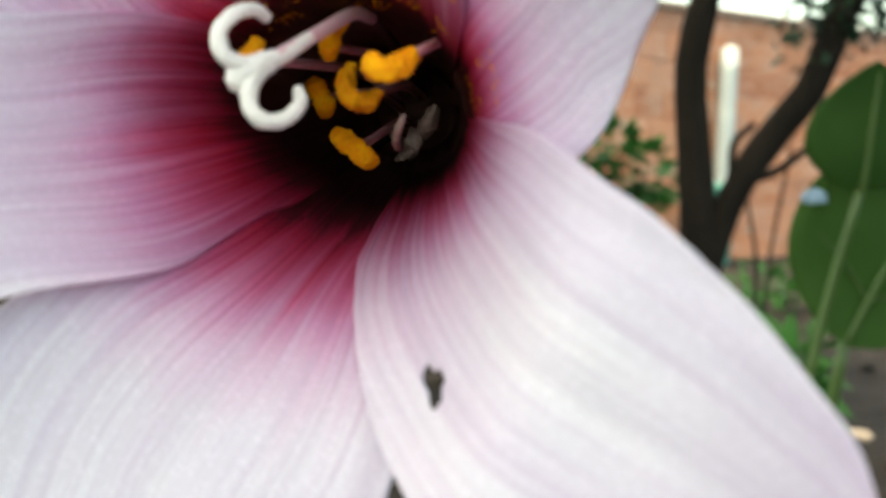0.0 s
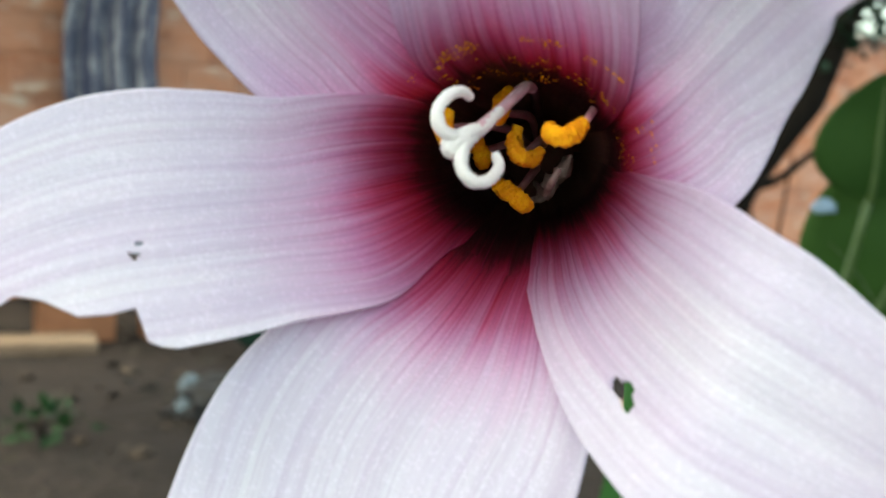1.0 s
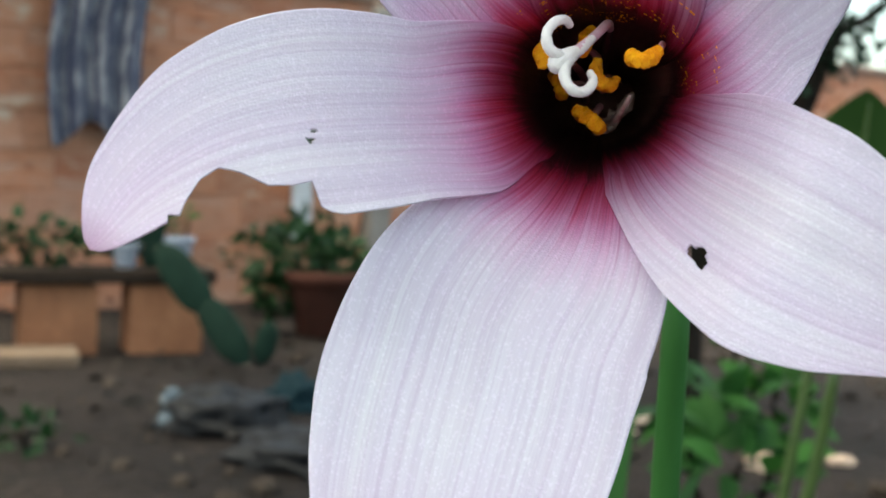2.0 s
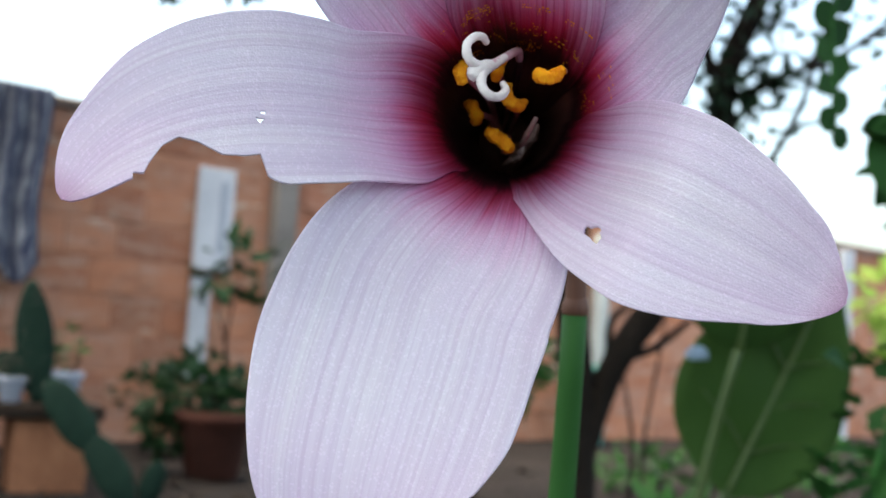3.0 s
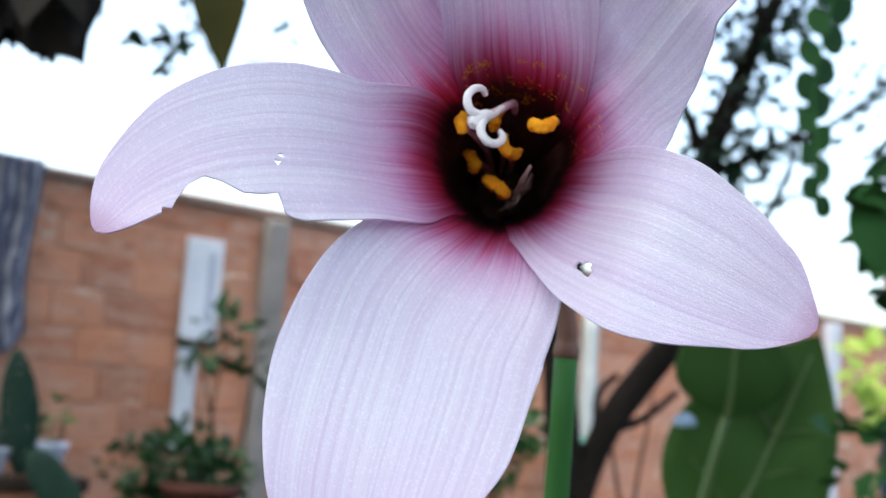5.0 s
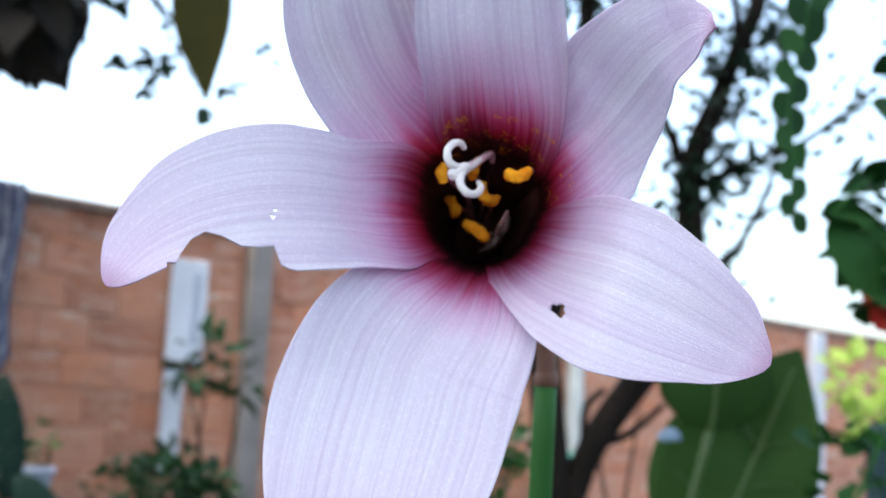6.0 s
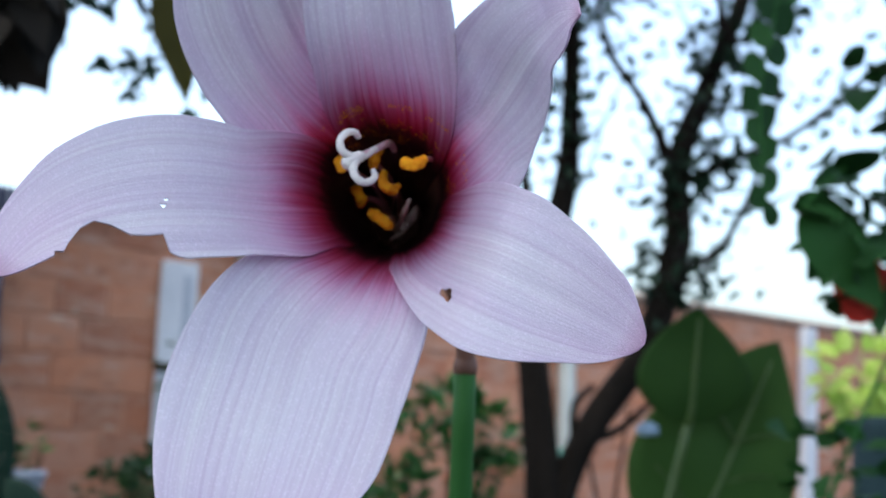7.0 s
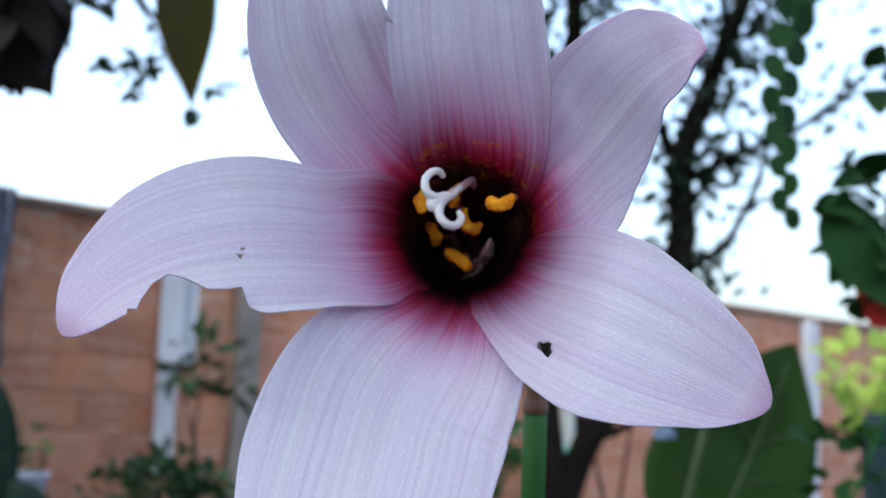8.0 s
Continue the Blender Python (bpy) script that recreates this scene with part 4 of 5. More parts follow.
    # high clumps and their branches out of view, added to shade ground and wall
    for k, (x, y, z, sx, sy, sz, n) in enumerate([(0.3, 4.2, 2.75, 0.9, 0.9, 0.30, 900), (0.6, 3.2, 2.85, 1.0, 0.7, 0.28, 800), (-0.6, 4.4, 2.9, 0.8, 0.9, 0.28, 700)]):
        spots = [(p - o, d) for p, d in crown_spots((x, y, z), (sx, sy, sz), int(n * 0.68), 70 + k, lump=0.62)]
        scatter_leaves("crown", spots, 0.12, 0.067, LEAF_TREE, root, seed=90 + k, n=5)
    for pts in ([(0.50, 4.05, 2.5, 0.022), (0.2, 4.2, 2.75, 0.015), (-0.7, 4.4, 2.95, 0.008)], [(0.50, 4.05, 2.55, 0.018), (0.55, 3.6, 2.8, 0.012), (0.6, 3.0, 2.9, 0.006)]):
        limb("branch", pts)
    return root


tree()


# ---- broad-leaved plant ----
def ear_plant():
    root = thing("elephant_ear_plant", (0.20, 1.24, 0), "elephant-ear plant with two broad glossy green leaves", "plant")
    o = Vector((0.20, 1.24, 0))

    def ear(base, tip, width, face, shape, sag, veins, trim=1.0):
        b, t = Vector(base), Vector(tip)
        along = t - b
        y = along.normalized()
        z = (Vector(face) - y * Vector(face).dot(y)).normalized()
        x = y.cross(z)
        v, f = leaf_rows(along.length, width, 0.10, sag, shape, 22, 13)
        verts = []
        for p in v:
            edge = 0.012 * noise.noise(Vector((p[0] * 14, p[1] * 14, tip[0] * 40)))
            p = (p[0] * (trim if p[0] > 0 else 1.0), p[1], p[2])
            verts.append(b - o + x * p[0] + y * p[1] + z * (p[2] + edge))
        leaf = attach("leaf", mesh_of("leaf", verts, f, LEAF_EAR), root)
        thick = leaf.modifiers.new("thickness", "SOLIDIFY")
        thick.thickness = 0.0012
        rib = [b - o + y * along.length * k + z * (0.002 - sag * along.length * k * k) for k in (0, 0.3, 0.6, 0.9)]
        tube("midrib", [(*p, r) for p, r in zip(rib, (0.0032, 0.0027, 0.0019, 0.0009))], VEIN, leaf, "pale raised midrib", count=14, sides=7)
        for k in veins:
            for s in (-1, 1):
                p0 = b - o + y * along.length * k + z * (0.0012 - sag * along.length * k * k)
                p1 = p0 + (x * s * (trim if s > 0 else 1.0) * 0.36 * width + y * 0.14 * along.length) * (1.1 - k * 0.7) + z * (0.036 * width * (1.1 - k * 0.7) - sag * along.length * 0.1)
                tube("side_vein", [(*p0, 0.0012), (*((p0 + p1) / 2 + y * 0.004), 0.001), (*p1, 0.0005)], VEIN, leaf, count=8, sides=5)
        return leaf

    ear((0.279, 1.2, 0.573), (0.3813, 1.22, 0.7987), 0.186, (0.05, -1.0, 0.15), "ovate", 0.03, (0.18, 0.36, 0.54), trim=0.74)
    ear((0.277, 1.165, 0.711), (0.283, 1.15, 0.8189), 0.112, (0.10, -1.0, 0.05), "ovate", 0.02, ())
    for pts in ([(0.2795, 1.2, 0.577, 0.0050), (0.2650, 1.21, 0.46, 0.0058), (0.22, 1.23, 0.25, 0.0075), (0.20, 1.24, -0.02, 0.010)], [(0.277, 1.165, 0.715, 0.0036), (0.2567, 1.172, 0.618, 0.0042), (0.235, 1.18, 0.46, 0.0050), (0.212, 1.21, 0.22, 0.007), (0.203, 1.23, -0.02, 0.009)]):
        tube("leaf_stalk", [(x - o.x, y - o.y, z, r) for x, y, z, r in pts], VEIN, root, "yellow-green leaf stalk", count=22, sides=10)
    return root


ear_plant()


# ---- overhanging plant with scalloped fronds and a red flower ----
def fern_plant():
    o = Vector((0.48, 0.98, 0))
    root = thing("scalloped_vine", o, "tall plant with hanging scalloped green fronds and red flower", "plant")
    tube("stem", [(0, 0, -0.02, 0.010), (0.01, 0.0, 0.45, 0.008), (-0.01, 0.0, 0.85, 0.007), (0.0, 0, 1.15, 0.005), (-0.10, -0.05, 1.22, 0.003)], BARK, root, "brown woody stem", count=24, sides=9)

    def frond(rows, leaflet, pairs, label=""):
        c = spline([(*(Vector(r) - o), 0.0) for r in rows], pairs)
        rib = tube("frond", [(*p, 0.0012) for p in c[:, :3]], STEM, root, label, count=pairs, sides=6)
        tan = np.gradient(c[:, :3], axis=0)
        lv, lf = leaf_rows(leaflet, leaflet * 1.26, 0.02, 0.05, "round", 8, 7)
        me = mesh_of("leaflet", lv, lf, LEAF_FERN)
        rnd = random.Random(len(rows) + pairs)
        for i in range(pairs):
            d = Vector(tan[i]).normalized()
            size = 0.75 + 0.35 * math.sin(math.pi * min(1, (i + 2) / pairs))
            for s in (-1, 1):
                y = (Vector((s, 0.15 * s, 0)) + d * 0.15).normalized()
                z = Vector((0.12 * s, -1, 0.05 + rnd.uniform(-0.22, 0.22)))
                z = (z - y * z.dot(y)).normalized()
                x = y.cross(z)
                leaf = attach("leaflet", me, rib)
                m = Matrix((x, y, z)).transposed().to_4x4() @ Matrix.Diagonal((size, size, size, 1))
                m.translation = Vector(c[i, :3]) - y * 0.003 + Vector(tan[i]) * (0.25 * s)
                leaf.matrix_basis = m

    frond([(0.325, 0.90, 1.22), (0.286, 0.9, 1.0579), (0.276, 0.9, 1.0047), (0.267, 0.9, 0.9565), (0.270, 0.9, 0.9096), (0.272, 0.9, 0.8717)], 0.0205, 15)
    frond([(0.44, 0.95, 1.18), (0.411, 0.95, 1.05), (0.400, 0.95, 0.96), (0.390, 0.95, 0.86)], 0.0230, 17)
    rnd = random.Random(9)
    spots = [(Vector((0.345 + rnd.gauss(0, 0.018), 0.92 + rnd.gauss(0, 0.02), 0.87 + rnd.gauss(0, 0.032))) - o, Vector((rnd.uniform(-1, 1), -0.6, rnd.uniform(-0.9, 0.3)))) for _ in range(34)]
    spots += [(Vector((0.372 + rnd.gauss(0, 0.010), 0.92 + rnd.gauss(0, 0.02), 0.975 + rnd.gauss(0, 0.030))) - o, Vector((rnd.uniform(-1, 1), -0.6, rnd.uniform(-0.9, 0.3)))) for _ in range(13)]
    scatter_leaves("foliage", spots, 0.040, 0.026, LEAF_FERN, root, "glossy green leaves", seed=5, n=8, m=5)
    y = Vector((0.062, -0.02, -0.086)).normalized()
    z = (Vector((-0.2, -1, 0.25)) - y * Vector((-0.2, -1, 0.25)).dot(y)).normalized()
    x = y.cross(z)
    b = Vector((0.300, 0.90, 0.872)) - o
    v, f = leaf_rows(0.095, 0.046, 0.12, 0.06, "ovate", 18, 9)
    attach("broad_leaf", mesh_of("broad_leaf", [b + x * p[0] + y * p[1] + z * p[2] for p in v], f, LEAF_MID), root, "broad bright green leaf")
    tube("leaf_stalk", [(*b, 0.0012), (*(b + Vector((0.03, 0.01, 0.03))), 0.0014), (*(b + Vector((0.10, 0.04, 0.07))), 0.0018), (-0.005, 0.0, 1.0, 0.0022)], STEM, root, count=16, sides=6)
    twig = tube("twig", [(0.005, 0, 0.80, 0.004), (-0.07, -0.02, 0.85, 0.003), (-0.135, -0.06, 0.872, 0.002), (-0.138, -0.075, 0.83, 0.0018), (-0.137, -0.075, 0.80, 0.0015)], STEM, root, count=18, sides=7)
    bloom = Vector((0.350, 0.905, 0.812)) - o
    for k in range(5):
        w = 2 * math.pi * k / 5 + 0.4
        y = Vector((math.cos(w), -0.25, math.sin(w))).normalized()
        z = (Vector((0, -1, 0)) - y * Vector((0, -1, 0)).dot(y)).normalized()
        x = y.cross(z)
        v, f = leaf_rows(0.027, 0.027, 0.1, 0.25, "round", 9, 7)
        attach("red_petal", mesh_of("red_petal", [bloom + x * p[0] + y * p[1] + z * p[2] for p in v], f, REDPETAL), twig, "soft red rounded petal")
    return root


fern_plant()


# small herb below the fronds
def herb():
    o = Vector((0.36, 1.02, 0))
    root = thing("young_herb", o, "young plant with small rounded green leaves", "plant")
    tube("stem", [(0, 0, -0.02, 0.004), (0.0, 0.0, 0.4, 0.0032), (-0.01, -0.01, 0.62, 0.0025), (0.015, -0.01, 0.70, 0.002), (0.045, -0.02, 0.775, 0.0012)], STEM, root, count=20, sides=7)
    spots = []
    rnd = random.Random(12)
    for k in range(90):
        h = rnd.uniform(0.56, 0.72)
        d = Vector((rnd.uniform(-1, 1), rnd.uniform(-0.8, 0.2), rnd.uniform(-0.2, 0.5)))
        spots.append((Vector((0.006 + max(-0.05, min(0.05, rnd.gauss(0, 0.03))), rnd.gauss(0, 0.015), h)), d))
    scatter_leaves("foliage", spots, 0.026, 0.018, LEAF_MID, root, seed=2, n=7, m=5)
    return root


herb()


# ---- branch that hangs in from the next tree ----
def overhang():
    o = Vector((-1.30, 1.9, 0))
    root = thing("old_tree", o, "old tree with dry hanging foliage and an added unseen canopy over the bed", "tree")

    def limb(name, pts, label=""):
        return tube(name, [(x - o.x, y - o.y, z, r) for x, y, z, r in pts], BARK, root, label, count=24, sides=11, rough=0.15)

    limb("trunk", [(-1.30, 1.9, -0.05, 0.09), (-1.28, 1.9, 0.8, 0.075), (-1.25, 1.88, 1.5, 0.06), (-1.2, 1.85, 2.3, 0.04)], "dark old trunk")
    limb("branch", [(-1.25, 1.88, 1.35, 0.035), (-0.9, 1.7, 1.42, 0.025), (-0.55, 1.52, 1.36, 0.016), (-0.28, 1.50, 1.33, 0.007)])
    limb("branch", [(-1.24, 1.88, 1.6, 0.03), (-1.05, 2.5, 1.85, 0.02), (-0.75, 2.95, 1.75, 0.009), (-0.60, 3.0, 1.60, 0.005)])
    # crown clumps out of view, added to darken the soil on the left
    for k, (x, y, z, sx, sy, sz, n) in enumerate([(-1.5, 2.6, 2.6, 0.9, 0.8, 0.3, 700), (-2.0, 3.8, 2.7, 0.9, 0.9, 0.3, 800), (-1.3, 3.4, 2.9, 0.9, 0.9, 0.3, 700), (-2.6, 4.8, 2.8, 0.9, 0.9, 0.3, 600), (-0.9, 2.6, 2.6, 0.8, 0.7, 0.25, 700), (-1.0, 3.6, 2.75, 0.8, 0.8, 0.25, 700), (-1.9, 5.6, 2.9, 0.9, 0.7, 0.3, 800)]):
        scatter_leaves("crown", [(p - o, d) for p, d in crown_spots((x, y, z), (sx, sy, sz), n, 160 + k, lump=0.62)], 0.11, 0.055, LEAF_TREE, root, seed=180 + k, n=5)
    for pts in ([(-1.2, 1.85, 2.25, 0.035), (-1.5, 2.6, 2.6, 0.02), (-2.0, 3.8, 2.75, 0.012), (-2.6, 4.8, 2.85, 0.008), (-1.9, 5.7, 2.92, 0.005)], [(-1.2, 1.85, 2.2, 0.03), (-1.2, 2.6, 2.6, 0.02), (-1.3, 3.5, 2.9, 0.008)]):
        limb("branch", pts)
    # unseen canopy over the flower bed, added to cut the light from overhead
    for k, (x, y, z) in enumerate([(-0.6, 0.4, 2.45), (0.45, 0.7, 2.6), (-0.55, -0.8, 2.6), (0.55, -0.5, 2.5), (0.0, 1.5, 2.55), (1.2, 1.2, 2.7), (-1.5, 0.4, 2.5), (1.4, -0.2, 2.65)]):
        limb("branch", [(-1.22, 1.86, 1.95, 0.03), ((x - 1.2) / 2, (y + 1.86) / 2, z - 0.02, 0.016), (x, y, z + 0.03, 0.007), (x + 0.3, y - 0.3, z + 0.08, 0.003)])
        scatter_leaves("crown", [(p - o, d) for p, d in crown_spots((x, y, z), (0.75, 0.75, 0.22), 620, 260 + k, lump=0.62)], 0.135, 0.070, LEAF_TREE, root, seed=280 + k, n=5)
    rnd = random.Random(21)
    spots = [(Vector((-0.592 + rnd.gauss(0, 0.050), 1.50 + rnd.gauss(0, 0.05), 1.225 + rnd.uniform(-0.060, 0.12))) - o, Vector((rnd.uniform(-0.5, 0.5), rnd.uniform(-0.6, 0.2), -1.0))) for _ in range(270)]
    scatter_leaves("dry_foliage", spots, 0.105, 0.048, LEAF_DRY, root, "dark withered hanging leaves", shape="lance", seed=7, n=8, m=4, jitter=0.25)
    v, f = leaf_rows(0.225, 0.082, 0.30, 0.05, "lance", 18, 9)
    y = Vector((0.05, 0.05, -1)).normalized()
    z = (Vector((-0.25, -1, 0)) - y * Vector((-0.25, -1, 0)).dot(y)).normalized()
    x = y.cross(z)
    b = Vector((-0.294, 1.50, 1.305)) - o
    attach("olive_leaf", mesh_of("olive_leaf", [b + x * p[0] + y * p[1] + z * p[2] for p in v], f, LEAF_OLIVE), root, "long olive leaf hanging tip down")
    # small sprigs at the branch's end
    spots = []
    for a, b, count in (((-0.80, 1.550), (-0.62, 1.560), 26), ((-0.74, 1.52), (-0.66, 1.515), 8), ((-0.70, 1.475), (-0.68, 1.465), 5), ((-0.66, 1.62), (-0.62, 1.57), 6), ((-0.55, 1.43), (-0.53, 1.42), 4), ((-0.52, 1.475), (-0.43, 1.50), 9), ((-0.41, 1.59), (-0.40, 1.585), 3)):
        for _ in range(count):
            k = rnd.random()
            spots.append((Vector((a[0] + (b[0] - a[0]) * k + rnd.gauss(0, 0.008), 3.0 + rnd.gauss(0, 0.03), a[1] + (b[1] - a[1]) * k + rnd.gauss(0, 0.010))) - o, Vector((rnd.uniform(-1, 1), rnd.uniform(-0.4, 0.4), rnd.uniform(-0.6, 0.3)))))
    limb("twig", [(-0.72, 2.96, 1.74, 0.006), (-0.655, 3.0, 1.62, 0.003), (-0.60, 3.0, 1.53, 0.002), (-0.50, 3.0, 1.48, 0.0015), (-0.43, 3.0, 1.50, 0.001)])
    limb("twig", [(-0.655, 3.0, 1.62, 0.003), (-0.68, 3.0, 1.56, 0.002), (-0.80, 3.0, 1.55, 0.001)])
    limb("twig", [(-0.60, 3.0, 1.53, 0.0015), (-0.57, 3.0, 1.47, 0.0012), (-0.54, 3.0, 1.42, 0.0008)])
    limb("twig", [(-0.62, 3.0, 1.66, 0.0025), (-0.50, 3.0, 1.64, 0.0015), (-0.405, 3.0, 1.585, 0.0008)])
    scatter_leaves("foliage", spots, 0.045, 0.026, LEAF_TREE, root, seed=17, n=6, m=4)
    return root


overhang()


# ---- things on the ground, by the wall ----
def turned(name, at, profile, material, label, category, group="", tilt=(0, 0, 0)):
    ob = attach(name, lathe(name, profile, material))
    ob.matrix_world = pose(*at, *tilt)
    thick = ob.modifiers.new("thickness", "SOLIDIFY")
    thick.thickness = 0.006
    return tagged(ob, label, category, group)


POT = [(0.055, 0.0), (0.062, 0.01), (0.080, 0.12), (0.083, 0.125), (0.092, 0.127), (0.094, 0.155), (0.084, 0.157), (0.080, 0.135), (0.02, 0.130)]


def scaled(profile, k):
    return [(r * k, z * k) for r, z in profile]


def plant_pot(at, k, material, label, category):
    """A tapered pot with its own rim and a disc of soil."""
    root = thing("flower_pot", at, label, category)
    for name, rows, mat, note in (("body", POT[:4], material, ""), ("rim", POT[3:7], material, "thick rolled rim"), ("soil", [(0.079, 0.128), (0.060, 0.134), (0.004, 0.137)], SOIL, "dark potting soil")):
        ob = attach(name, lathe(name, scaled(rows, k), mat, 28, 0.05 if name == "soil" else 0.0), root, note)
        thick = ob.modifiers.new("thickness", "SOLIDIFY")
        thick.thickness = 0.004 * k
    return root


bench_turn = 30.0
bench = attach("plank", from_bm("plank", box_data((1.25, 0.26, 0.055), 0.006), DARKWOOD))
bench.matrix_world = pose(-1.86, 4.66, 0.305, 0, 0, bench_turn)
tagged(bench, "dark old plank laid across clay blocks", "plank")


def clay_block(at, turn, size=(0.28, 0.19, 0.262)):
    """A fired hollow block: one shell with four square holes through it."""
    bm = bmesh.new()
    lx, ly, lz = size
    w = 0.014
    xs = [-lx / 2, -lx / 2 + w, -w / 2, w / 2, lx / 2 - w, lx / 2]
    ys = [-ly / 2, -ly / 2 + w, -w / 2, w / 2, ly / 2 - w, ly / 2]
    grid = [[[bm.verts.new((x, y, z)) for y in ys] for x in xs] for z in (-lz / 2, lz / 2)]

    def solid(i, j):
        return 0 <= i < 5 and 0 <= j < 5 and not (i % 2 and j % 2)

    for i in range(5):
        for j in range(5):
            if not solid(i, j):
                continue
            for k, order in ((0, -1), (1, 1)):
                bm.faces.new([grid[k][i][j], grid[k][i + 1][j], grid[k][i + 1][j + 1], grid[k][i][j + 1]][::order])
            for di, dj, p, q in ((-1, 0, (i, j), (i, j + 1)), (1, 0, (i + 1, j + 1), (i + 1, j)), (0, -1, (i + 1, j), (i, j)), (0, 1, (i, j + 1), (i + 1, j + 1))):
                if not solid(i + di, j + dj):
                    bm.faces.new([grid[1][p[0]][p[1]], grid[1][q[0]][q[1]], grid[0][q[0]][q[1]], grid[0][p[0]][p[1]]])
    bmesh.ops.recalc_face_normals(bm, faces=bm.faces)
    ob = attach("clay_block", from_bm("clay_block", bm, TERRACOTTA))
    ob.matrix_world = pose(*at, 0, 0, turn)
    return tagged(ob, "orange hollow clay block holding up a plank", "block", "blocks under the plank")


clay_block((-1.475, 4.86, 0.135), bench_turn)
clay_block((-1.83, 4.675, 0.135), bench_turn)
slab = attach("stone_slab", from_bm("stone_slab", box_data((0.42, 0.26, 0.05), 0.008), SANDSTONE))
slab.matrix_world = pose(-1.86, 4.40, 0.022, 0, 0, 24)
tagged(slab, "pale flat stone slab on the soil", "slab")

plant_pot((-1.60, 4.78, 0.333), 0.62, BLUEGREY, "small round pale pot on the plank", "pot")
plant_pot((-1.43, 4.88, 0.333), 0.80, BLUEGREY, "small white pot with a pale plant on the plank", "pot")
bush("pale_plant", (-1.43, 4.88, 0.42), [(0, 0, 0.12, 0.04, 0.04, 0.09)], 0.06, 0.03, LEAF_MID, "pale green sprig in a white pot", 71, count=26, stem=0.004, category="plant")
plant_pot((-0.95, 5.55, 0.0), 1.9, REDPOT, "large brown-red clay pot on the ground", "pot")
bush("potted_bush", (-0.98, 5.58, 0.22), [(-0.10, 0, 0.14, 0.17, 0.14, 0.13), (0.10, 0, 0.12, 0.13, 0.13, 0.12), (-0.20, -0.06, -0.02, 0.10, 0.1, 0.10)], 0.070, 0.042, LEAF_DARK, "bushy dark green plant in a clay pot", 73, count=90)


def prickly_pear():
    o = Vector((-1.52, 4.80, 0.33))
    root = thing("prickly_pear", o, "dark green prickly pear cactus with flat upright pads", "cactus")

    def pad(base, tip, wide, deep):
        b, t = Vector(base) - o, Vector(tip) - o
        y = (t - b).normalized()
        z = (Vector((0.1, -1, 0.1)) - y * Vector((0.1, -1, 0.1)).dot(y)).normalized()
        x = y.cross(z)
        high = (t - b).length
        verts, faces = [], []
        n, m = 16, 18
        for i in range(n):
            s = i / (n - 1)
            w = max(0.06, math.sin(math.pi * min(1, 0.08 + s * 0.92) ** 1.15)) ** 0.6
            for j in range(m):
                a = 2 * math.pi * j / m
                verts.append(b + y * high * s + x * math.cos(a) * wide / 2 * w + z * math.sin(a) * deep / 2 * w)
        for i in range(n - 1):
            for j in range(m):
                k = (j + 1) % m
                faces.append((i * m + j, i * m + k, (i + 1) * m + k, (i + 1) * m + j))
        faces += [tuple(range(m))[::-1], tuple(range((n - 1) * m, n * m))]
        p = attach("pad", mesh_of("pad", verts, faces, CACTUS), root)
        rnd = random.Random(int(wide * 1000))
        sv, sf = [], []
        for _ in range(40):
            s, u = rnd.uniform(0.08, 0.95), rnd.uniform(-0.8, 0.8)
            w = math.sin(math.pi * min(1, 0.08 + s * 0.92) ** 1.15) ** 0.6
            c = b + y * high * s + x * u * wide / 2 * w + z * deep / 2 * w * math.sqrt(max(0, 1 - u * u))
            k = len(sv)
            sv += [c + x * 0.002, c - x * 0.002, c + y * 0.003, c + z * 0.018]
            sf += [(k, k + 1, k + 3), (k + 1, k + 2, k + 3), (k + 2, k, k + 3)]
        tagged(attach("spines", mesh_of("spines", sv, sf, RUBBLE, False), p, "short pale spines"), kind="stuff")

    pad((-1.50, 4.80, 0.335), (-1.565, 4.80, 0.80), 0.150, 0.04)
    pad((-1.60, 4.82, 0.37), (-1.78, 4.84, 0.50), 0.11, 0.04)
    pad((-1.52, 4.80, 0.40), (-1.66, 4.78, 0.52), 0.10, 0.035)
    return root


prickly_pear()


def leaning_pad():
    """A second cactus that sprawls down in front of the plank to the soil."""
    o = Vector((-1.05, 4.62, 0))
    root = thing("sprawling_cactus", o, "dull green cactus pads sprawling onto the soil", "cactus")
    for b, t, w in (((-0.02, 0.0, 0.0), (-0.20, 0.02, 0.24), 0.135), ((-0.17, 0.02, 0.18), (-0.37, 0.03, 0.43), 0.140), ((0.02, 0.03, 0.0), (0.06, 0.05, 0.16), 0.09)):
        c = [Vector(b).lerp(Vector(t), k) for k in (0, 0.25, 0.55, 0.85, 1.0)]
        r = [0.3, 0.9, 1.0, 0.8, 0.3]
        tube("pad", [(*p, k * w / 2) for p, k in zip(c, r)], CACTUS, root, count=18, sides=16, flat=0.35)
    return root


leaning_pad()

bucket = turned("bucket", (1.05, 8.72, 0.0), [(0.13, 0.0), (0.135, 0.01), (0.17, 0.50), (0.18, 0.51), (0.18, 0.56), (0.165, 0.56), (0.158, 0.5), (0.13, 0.04), (0.02, 0.03)], TEAL, "tall teal plastic bin by the wall", "bin")
drum = turned("drum", (1.165, 2.40, 0.0), [(0.27, 0.0), (0.28, 0.02), (0.28, 0.24), (0.29, 0.255), (0.28, 0.27), (0.28, 0.48), (0.29, 0.495), (0.28, 0.51), (0.28, 0.73), (0.27, 0.75), (0.02, 0.748)], DRUMBLUE, "dull dark blue plastic drum on the soil", "drum")

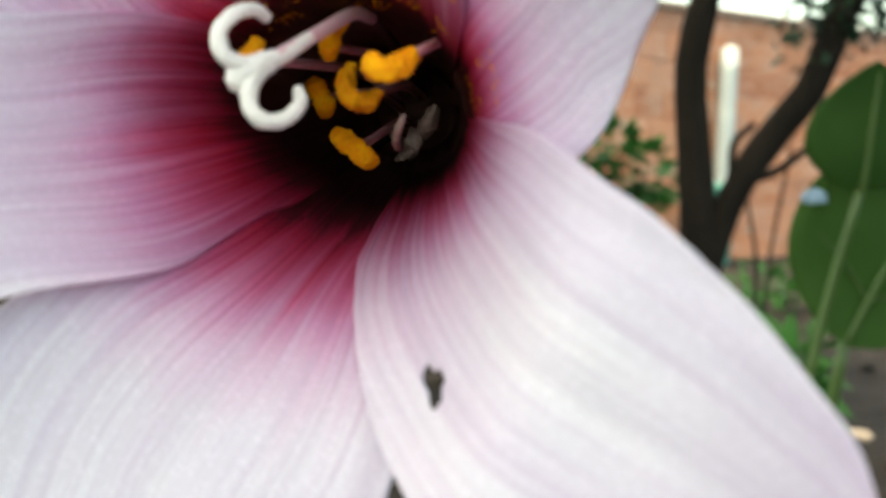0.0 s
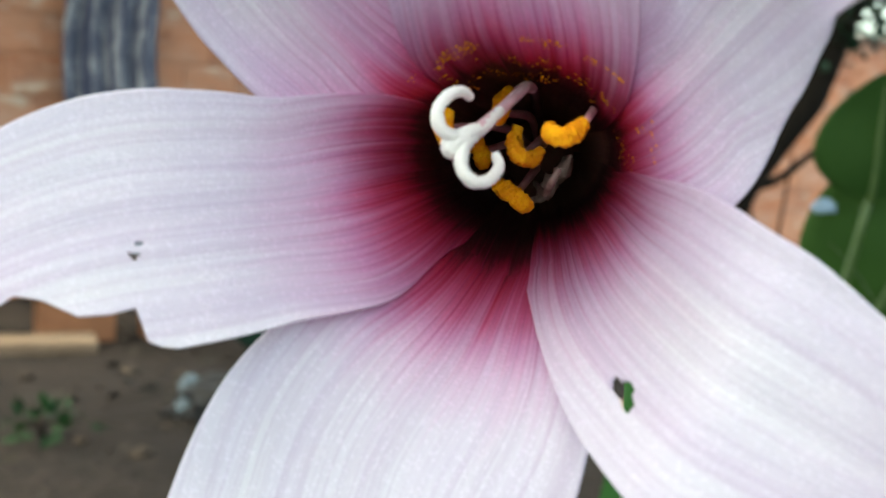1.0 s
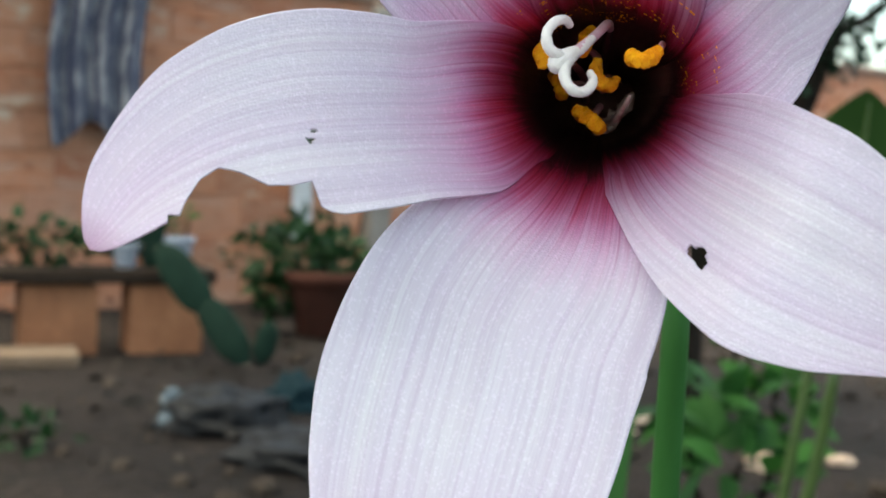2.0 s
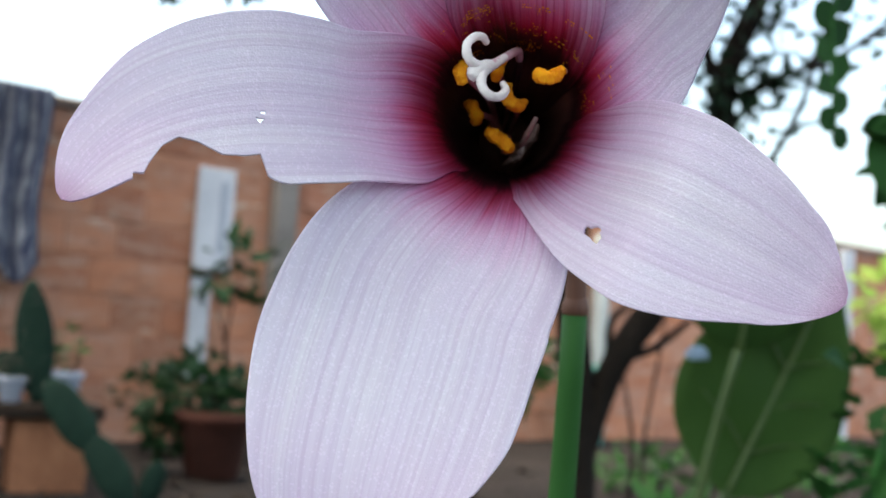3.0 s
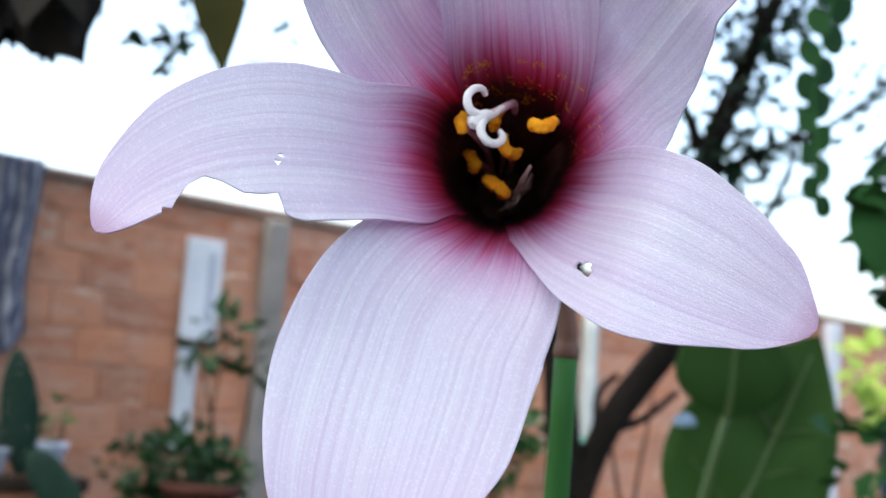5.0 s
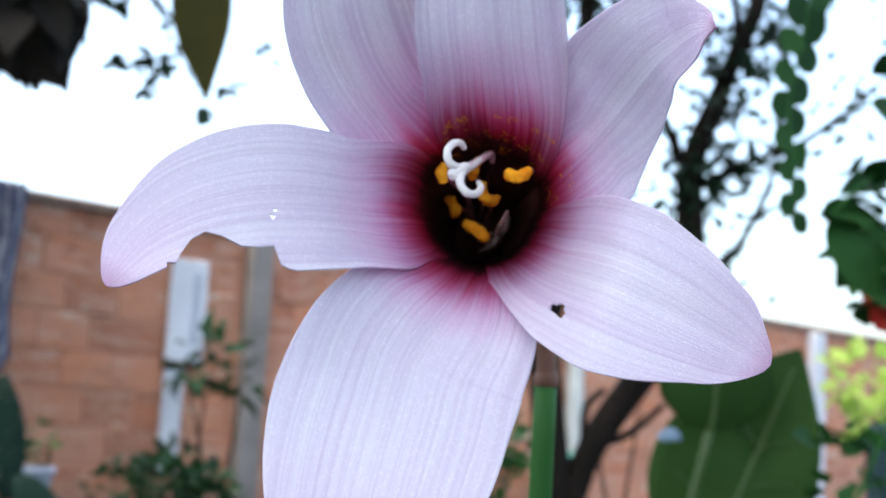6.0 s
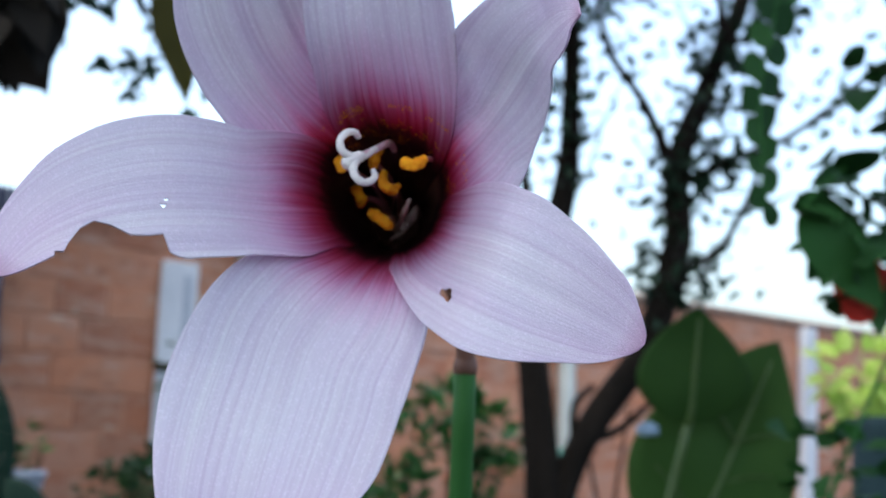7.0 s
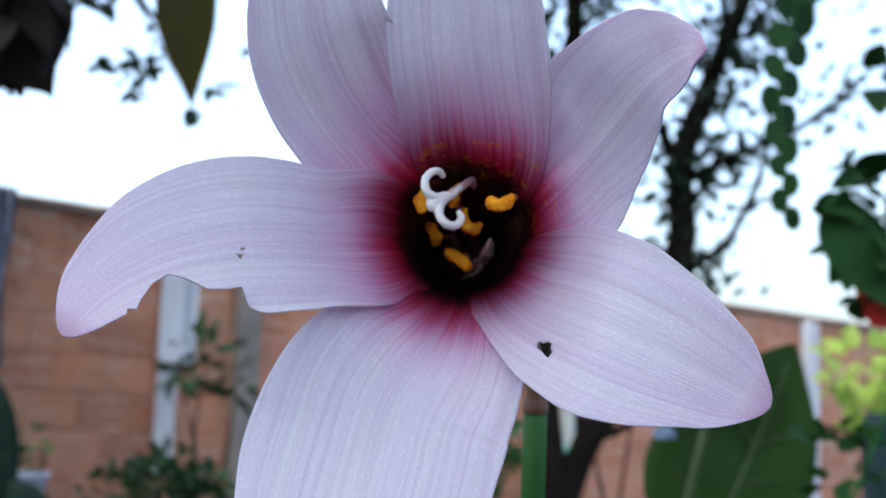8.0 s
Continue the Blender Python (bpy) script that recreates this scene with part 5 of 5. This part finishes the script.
def crumpled(at, size, seed, material, label, name="plastic_sheet", category="plastic"):
    bm = bmesh.new()
    bmesh.ops.create_icosphere(bm, subdivisions=4, radius=1.0)
    for v in bm.verts:
        k = 1 + 0.45 * noise.noise(v.co * 2.2 + Vector((seed, 0, 0))) + 0.2 * noise.noise(v.co * 6)
        v.co = Vector((v.co.x * size[0] * k, v.co.y * size[1] * k, max(v.co.z, -0.5) * size[2] * k))
    ob = attach(name, from_bm(name, bm, material, True))
    ob.location = at
    return tagged(ob, label, category)


# added lump that imitates the bluish sky highlight on the broad leaf
crumpled((0.2386, 1.165, 0.7032), (0.010, 0.004, 0.008), 15, BLUE, "small pale blue lump standing in for sky gloss on a broad leaf", "plastic_scrap")
crumpled((-0.86, 3.45, 0.03), (0.19, 0.13, 0.075), 2, BLACKPLASTIC, "crumpled black plastic sheet on the soil")
crumpled((-0.52, 3.10, 0.02), (0.22, 0.15, 0.06), 5, BLACKPLASTIC, "crumpled black plastic sheet on the soil")
crumpled((-1.08, 3.72, 0.02), (0.035, 0.03, 0.04), 7, DUSTYBLUE, "scrap of dusty pale blue plastic on the soil", "plastic_scrap")
crumpled((-1.00, 3.40, 0.02), (0.03, 0.03, 0.035), 9, DUSTYBLUE, "scrap of dusty pale blue plastic on the soil", "plastic_scrap")
crumpled((-0.72, 3.75, 0.03), (0.07, 0.06, 0.09), 11, DRUMBLUE, "crushed dark blue container on the soil", "container", "container")
for k, (x, y, s) in enumerate([(0.25, 3.72, 0.055), (0.33, 3.90, 0.035), (0.47, 4.15, 0.040), (0.62, 3.35, 0.05), (0.74, 3.55, 0.045), (0.84, 3.45, 0.035), (0.16, 4.2, 0.03)]):
    crumpled((x, y, s * 0.3), (s, s * 0.7, s * 0.5), 20 + k, RUBBLE, "pale broken lump of rubble on the soil", "rubble", "rubble")
bush("weeds", (-1.25, 3.05, 0), [(0, 0, 0.05, 0.12, 0.10, 0.04)], 0.05, 0.028, LEAF_DARK, "small dark green weeds in the soil", 91, count=36)


bush("shelf_plant", (-1.98, 4.66, 0.33), [(0.0, 0, 0.10, 0.14, 0.10, 0.08), (0.16, 0.02, 0.08, 0.12, 0.09, 0.07), (-0.16, 0, 0.08, 0.12, 0.1, 0.07)], 0.06, 0.035, LEAF_DARK, "dark leafy plant crowded on the plank", 77, count=60, stem=0.004, category="plant")


def clods():
    """Lumps of turned soil and small stones, half sunk."""
    rnd = random.Random(52)
    verts, faces = [], []
    for _ in range(260):
        x, y, r = rnd.uniform(-2.2, 1.6), rnd.uniform(2.3, 5.6), 0.008 + 0.030 * rnd.random() ** 2
        bm = bmesh.new()
        bmesh.ops.create_icosphere(bm, subdivisions=1, radius=r)
        turn = rnd.uniform(0, 6.3)
        base = len(verts)
        for v in bm.verts:
            k = 1 + 0.35 * noise.noise(v.co * (1.6 / r) + Vector((x * 9, y * 9, 0)))
            p = Vector((v.co.x * k * 1.3, v.co.y * k, v.co.z * k * 0.7))
            verts.append((x + p.x * math.cos(turn) - p.y * math.sin(turn), y + p.x * math.sin(turn) + p.y * math.cos(turn), p.z + r * 0.3))
        faces += [tuple(base + v.index for v in f.verts) for f in bm.faces]
        bm.free()
    ob = attach("soil_clods", mesh_of("soil_clods", verts, faces, CLOD))
    return tagged(ob, "dusty brown clods and small stones on the soil", "clods", kind="stuff")


clods()


def litter():
    """Fallen leaves and crumbs over the soil."""
    rnd = random.Random(33)
    spots = [(Vector((rnd.uniform(-2.6, 2.2), rnd.uniform(2.4, 7.0), 0.022)), Vector((rnd.uniform(-1, 1), rnd.uniform(-1, 1), rnd.uniform(0.0, 0.25)))) for _ in range(700)]
    root = scatter_leaves("leaf_litter", spots, 0.055, 0.028, LEAF_DRY, None, seed=8, n=4, m=3)
    return tagged(root, "brown fallen leaves strewn over the soil", "leaf litter", kind="stuff")


litter()


# ---- wall bricks ----
def bricks():
    """Courses of clay blocks proud of recessed mortar: single ones along the seen stretch, the rest joined."""
    rnd = random.Random(5)
    long_, high, joint, deep = 0.29, 0.19, 0.009, 0.05
    shared = []
    for k in range(6):
        bm = box_data((long_, deep, high), 0.006)
        for v in bm.verts:
            v.co += Vector((rnd.uniform(-1, 1), rnd.uniform(-1, 1), rnd.uniform(-1, 1))) * 0.004
        shared.append(from_bm("brick", bm, BRICK))
    far = bmesh.new()
    course = 0
    z = 0.085
    while z < WALL_HIGH - 0.04:
        a = FIRST + 0.15 + (0.15 if course % 2 else 0.0)
        while a < LAST - 0.1:
            m = wall_matrix(a + rnd.uniform(-0.004, 0.004), z, -0.0255 + rnd.uniform(-0.0025, 0.0025)) @ Matrix.Rotation(rnd.uniform(-0.008, 0.008), 4, "Y")
            if -2.0 < a < 7.3:
                ob = new("brick", shared[rnd.randrange(6)])
                ob.parent = wall
                ob.matrix_parent_inverse = wall.matrix_world.inverted()
                ob.matrix_basis = m
            else:
                t = bmesh.new()
                t.from_mesh(shared[rnd.randrange(6)])
                t.transform(m)
                tmp = bpy.data.meshes.new("tmp")
                t.to_mesh(tmp)
                t.free()
                far.from_mesh(tmp)
                bpy.data.meshes.remove(tmp)
            a += long_ + joint
        z += high + joint
        course += 1
    ob = attach("far_bricks", from_bm("far_bricks", far, BRICK), wall, "further clay blocks of the wall")
    ob.matrix_parent_inverse = wall.matrix_world.inverted()
    tagged(ob, kind="stuff")


bpy.context.view_layer.update()
bricks()
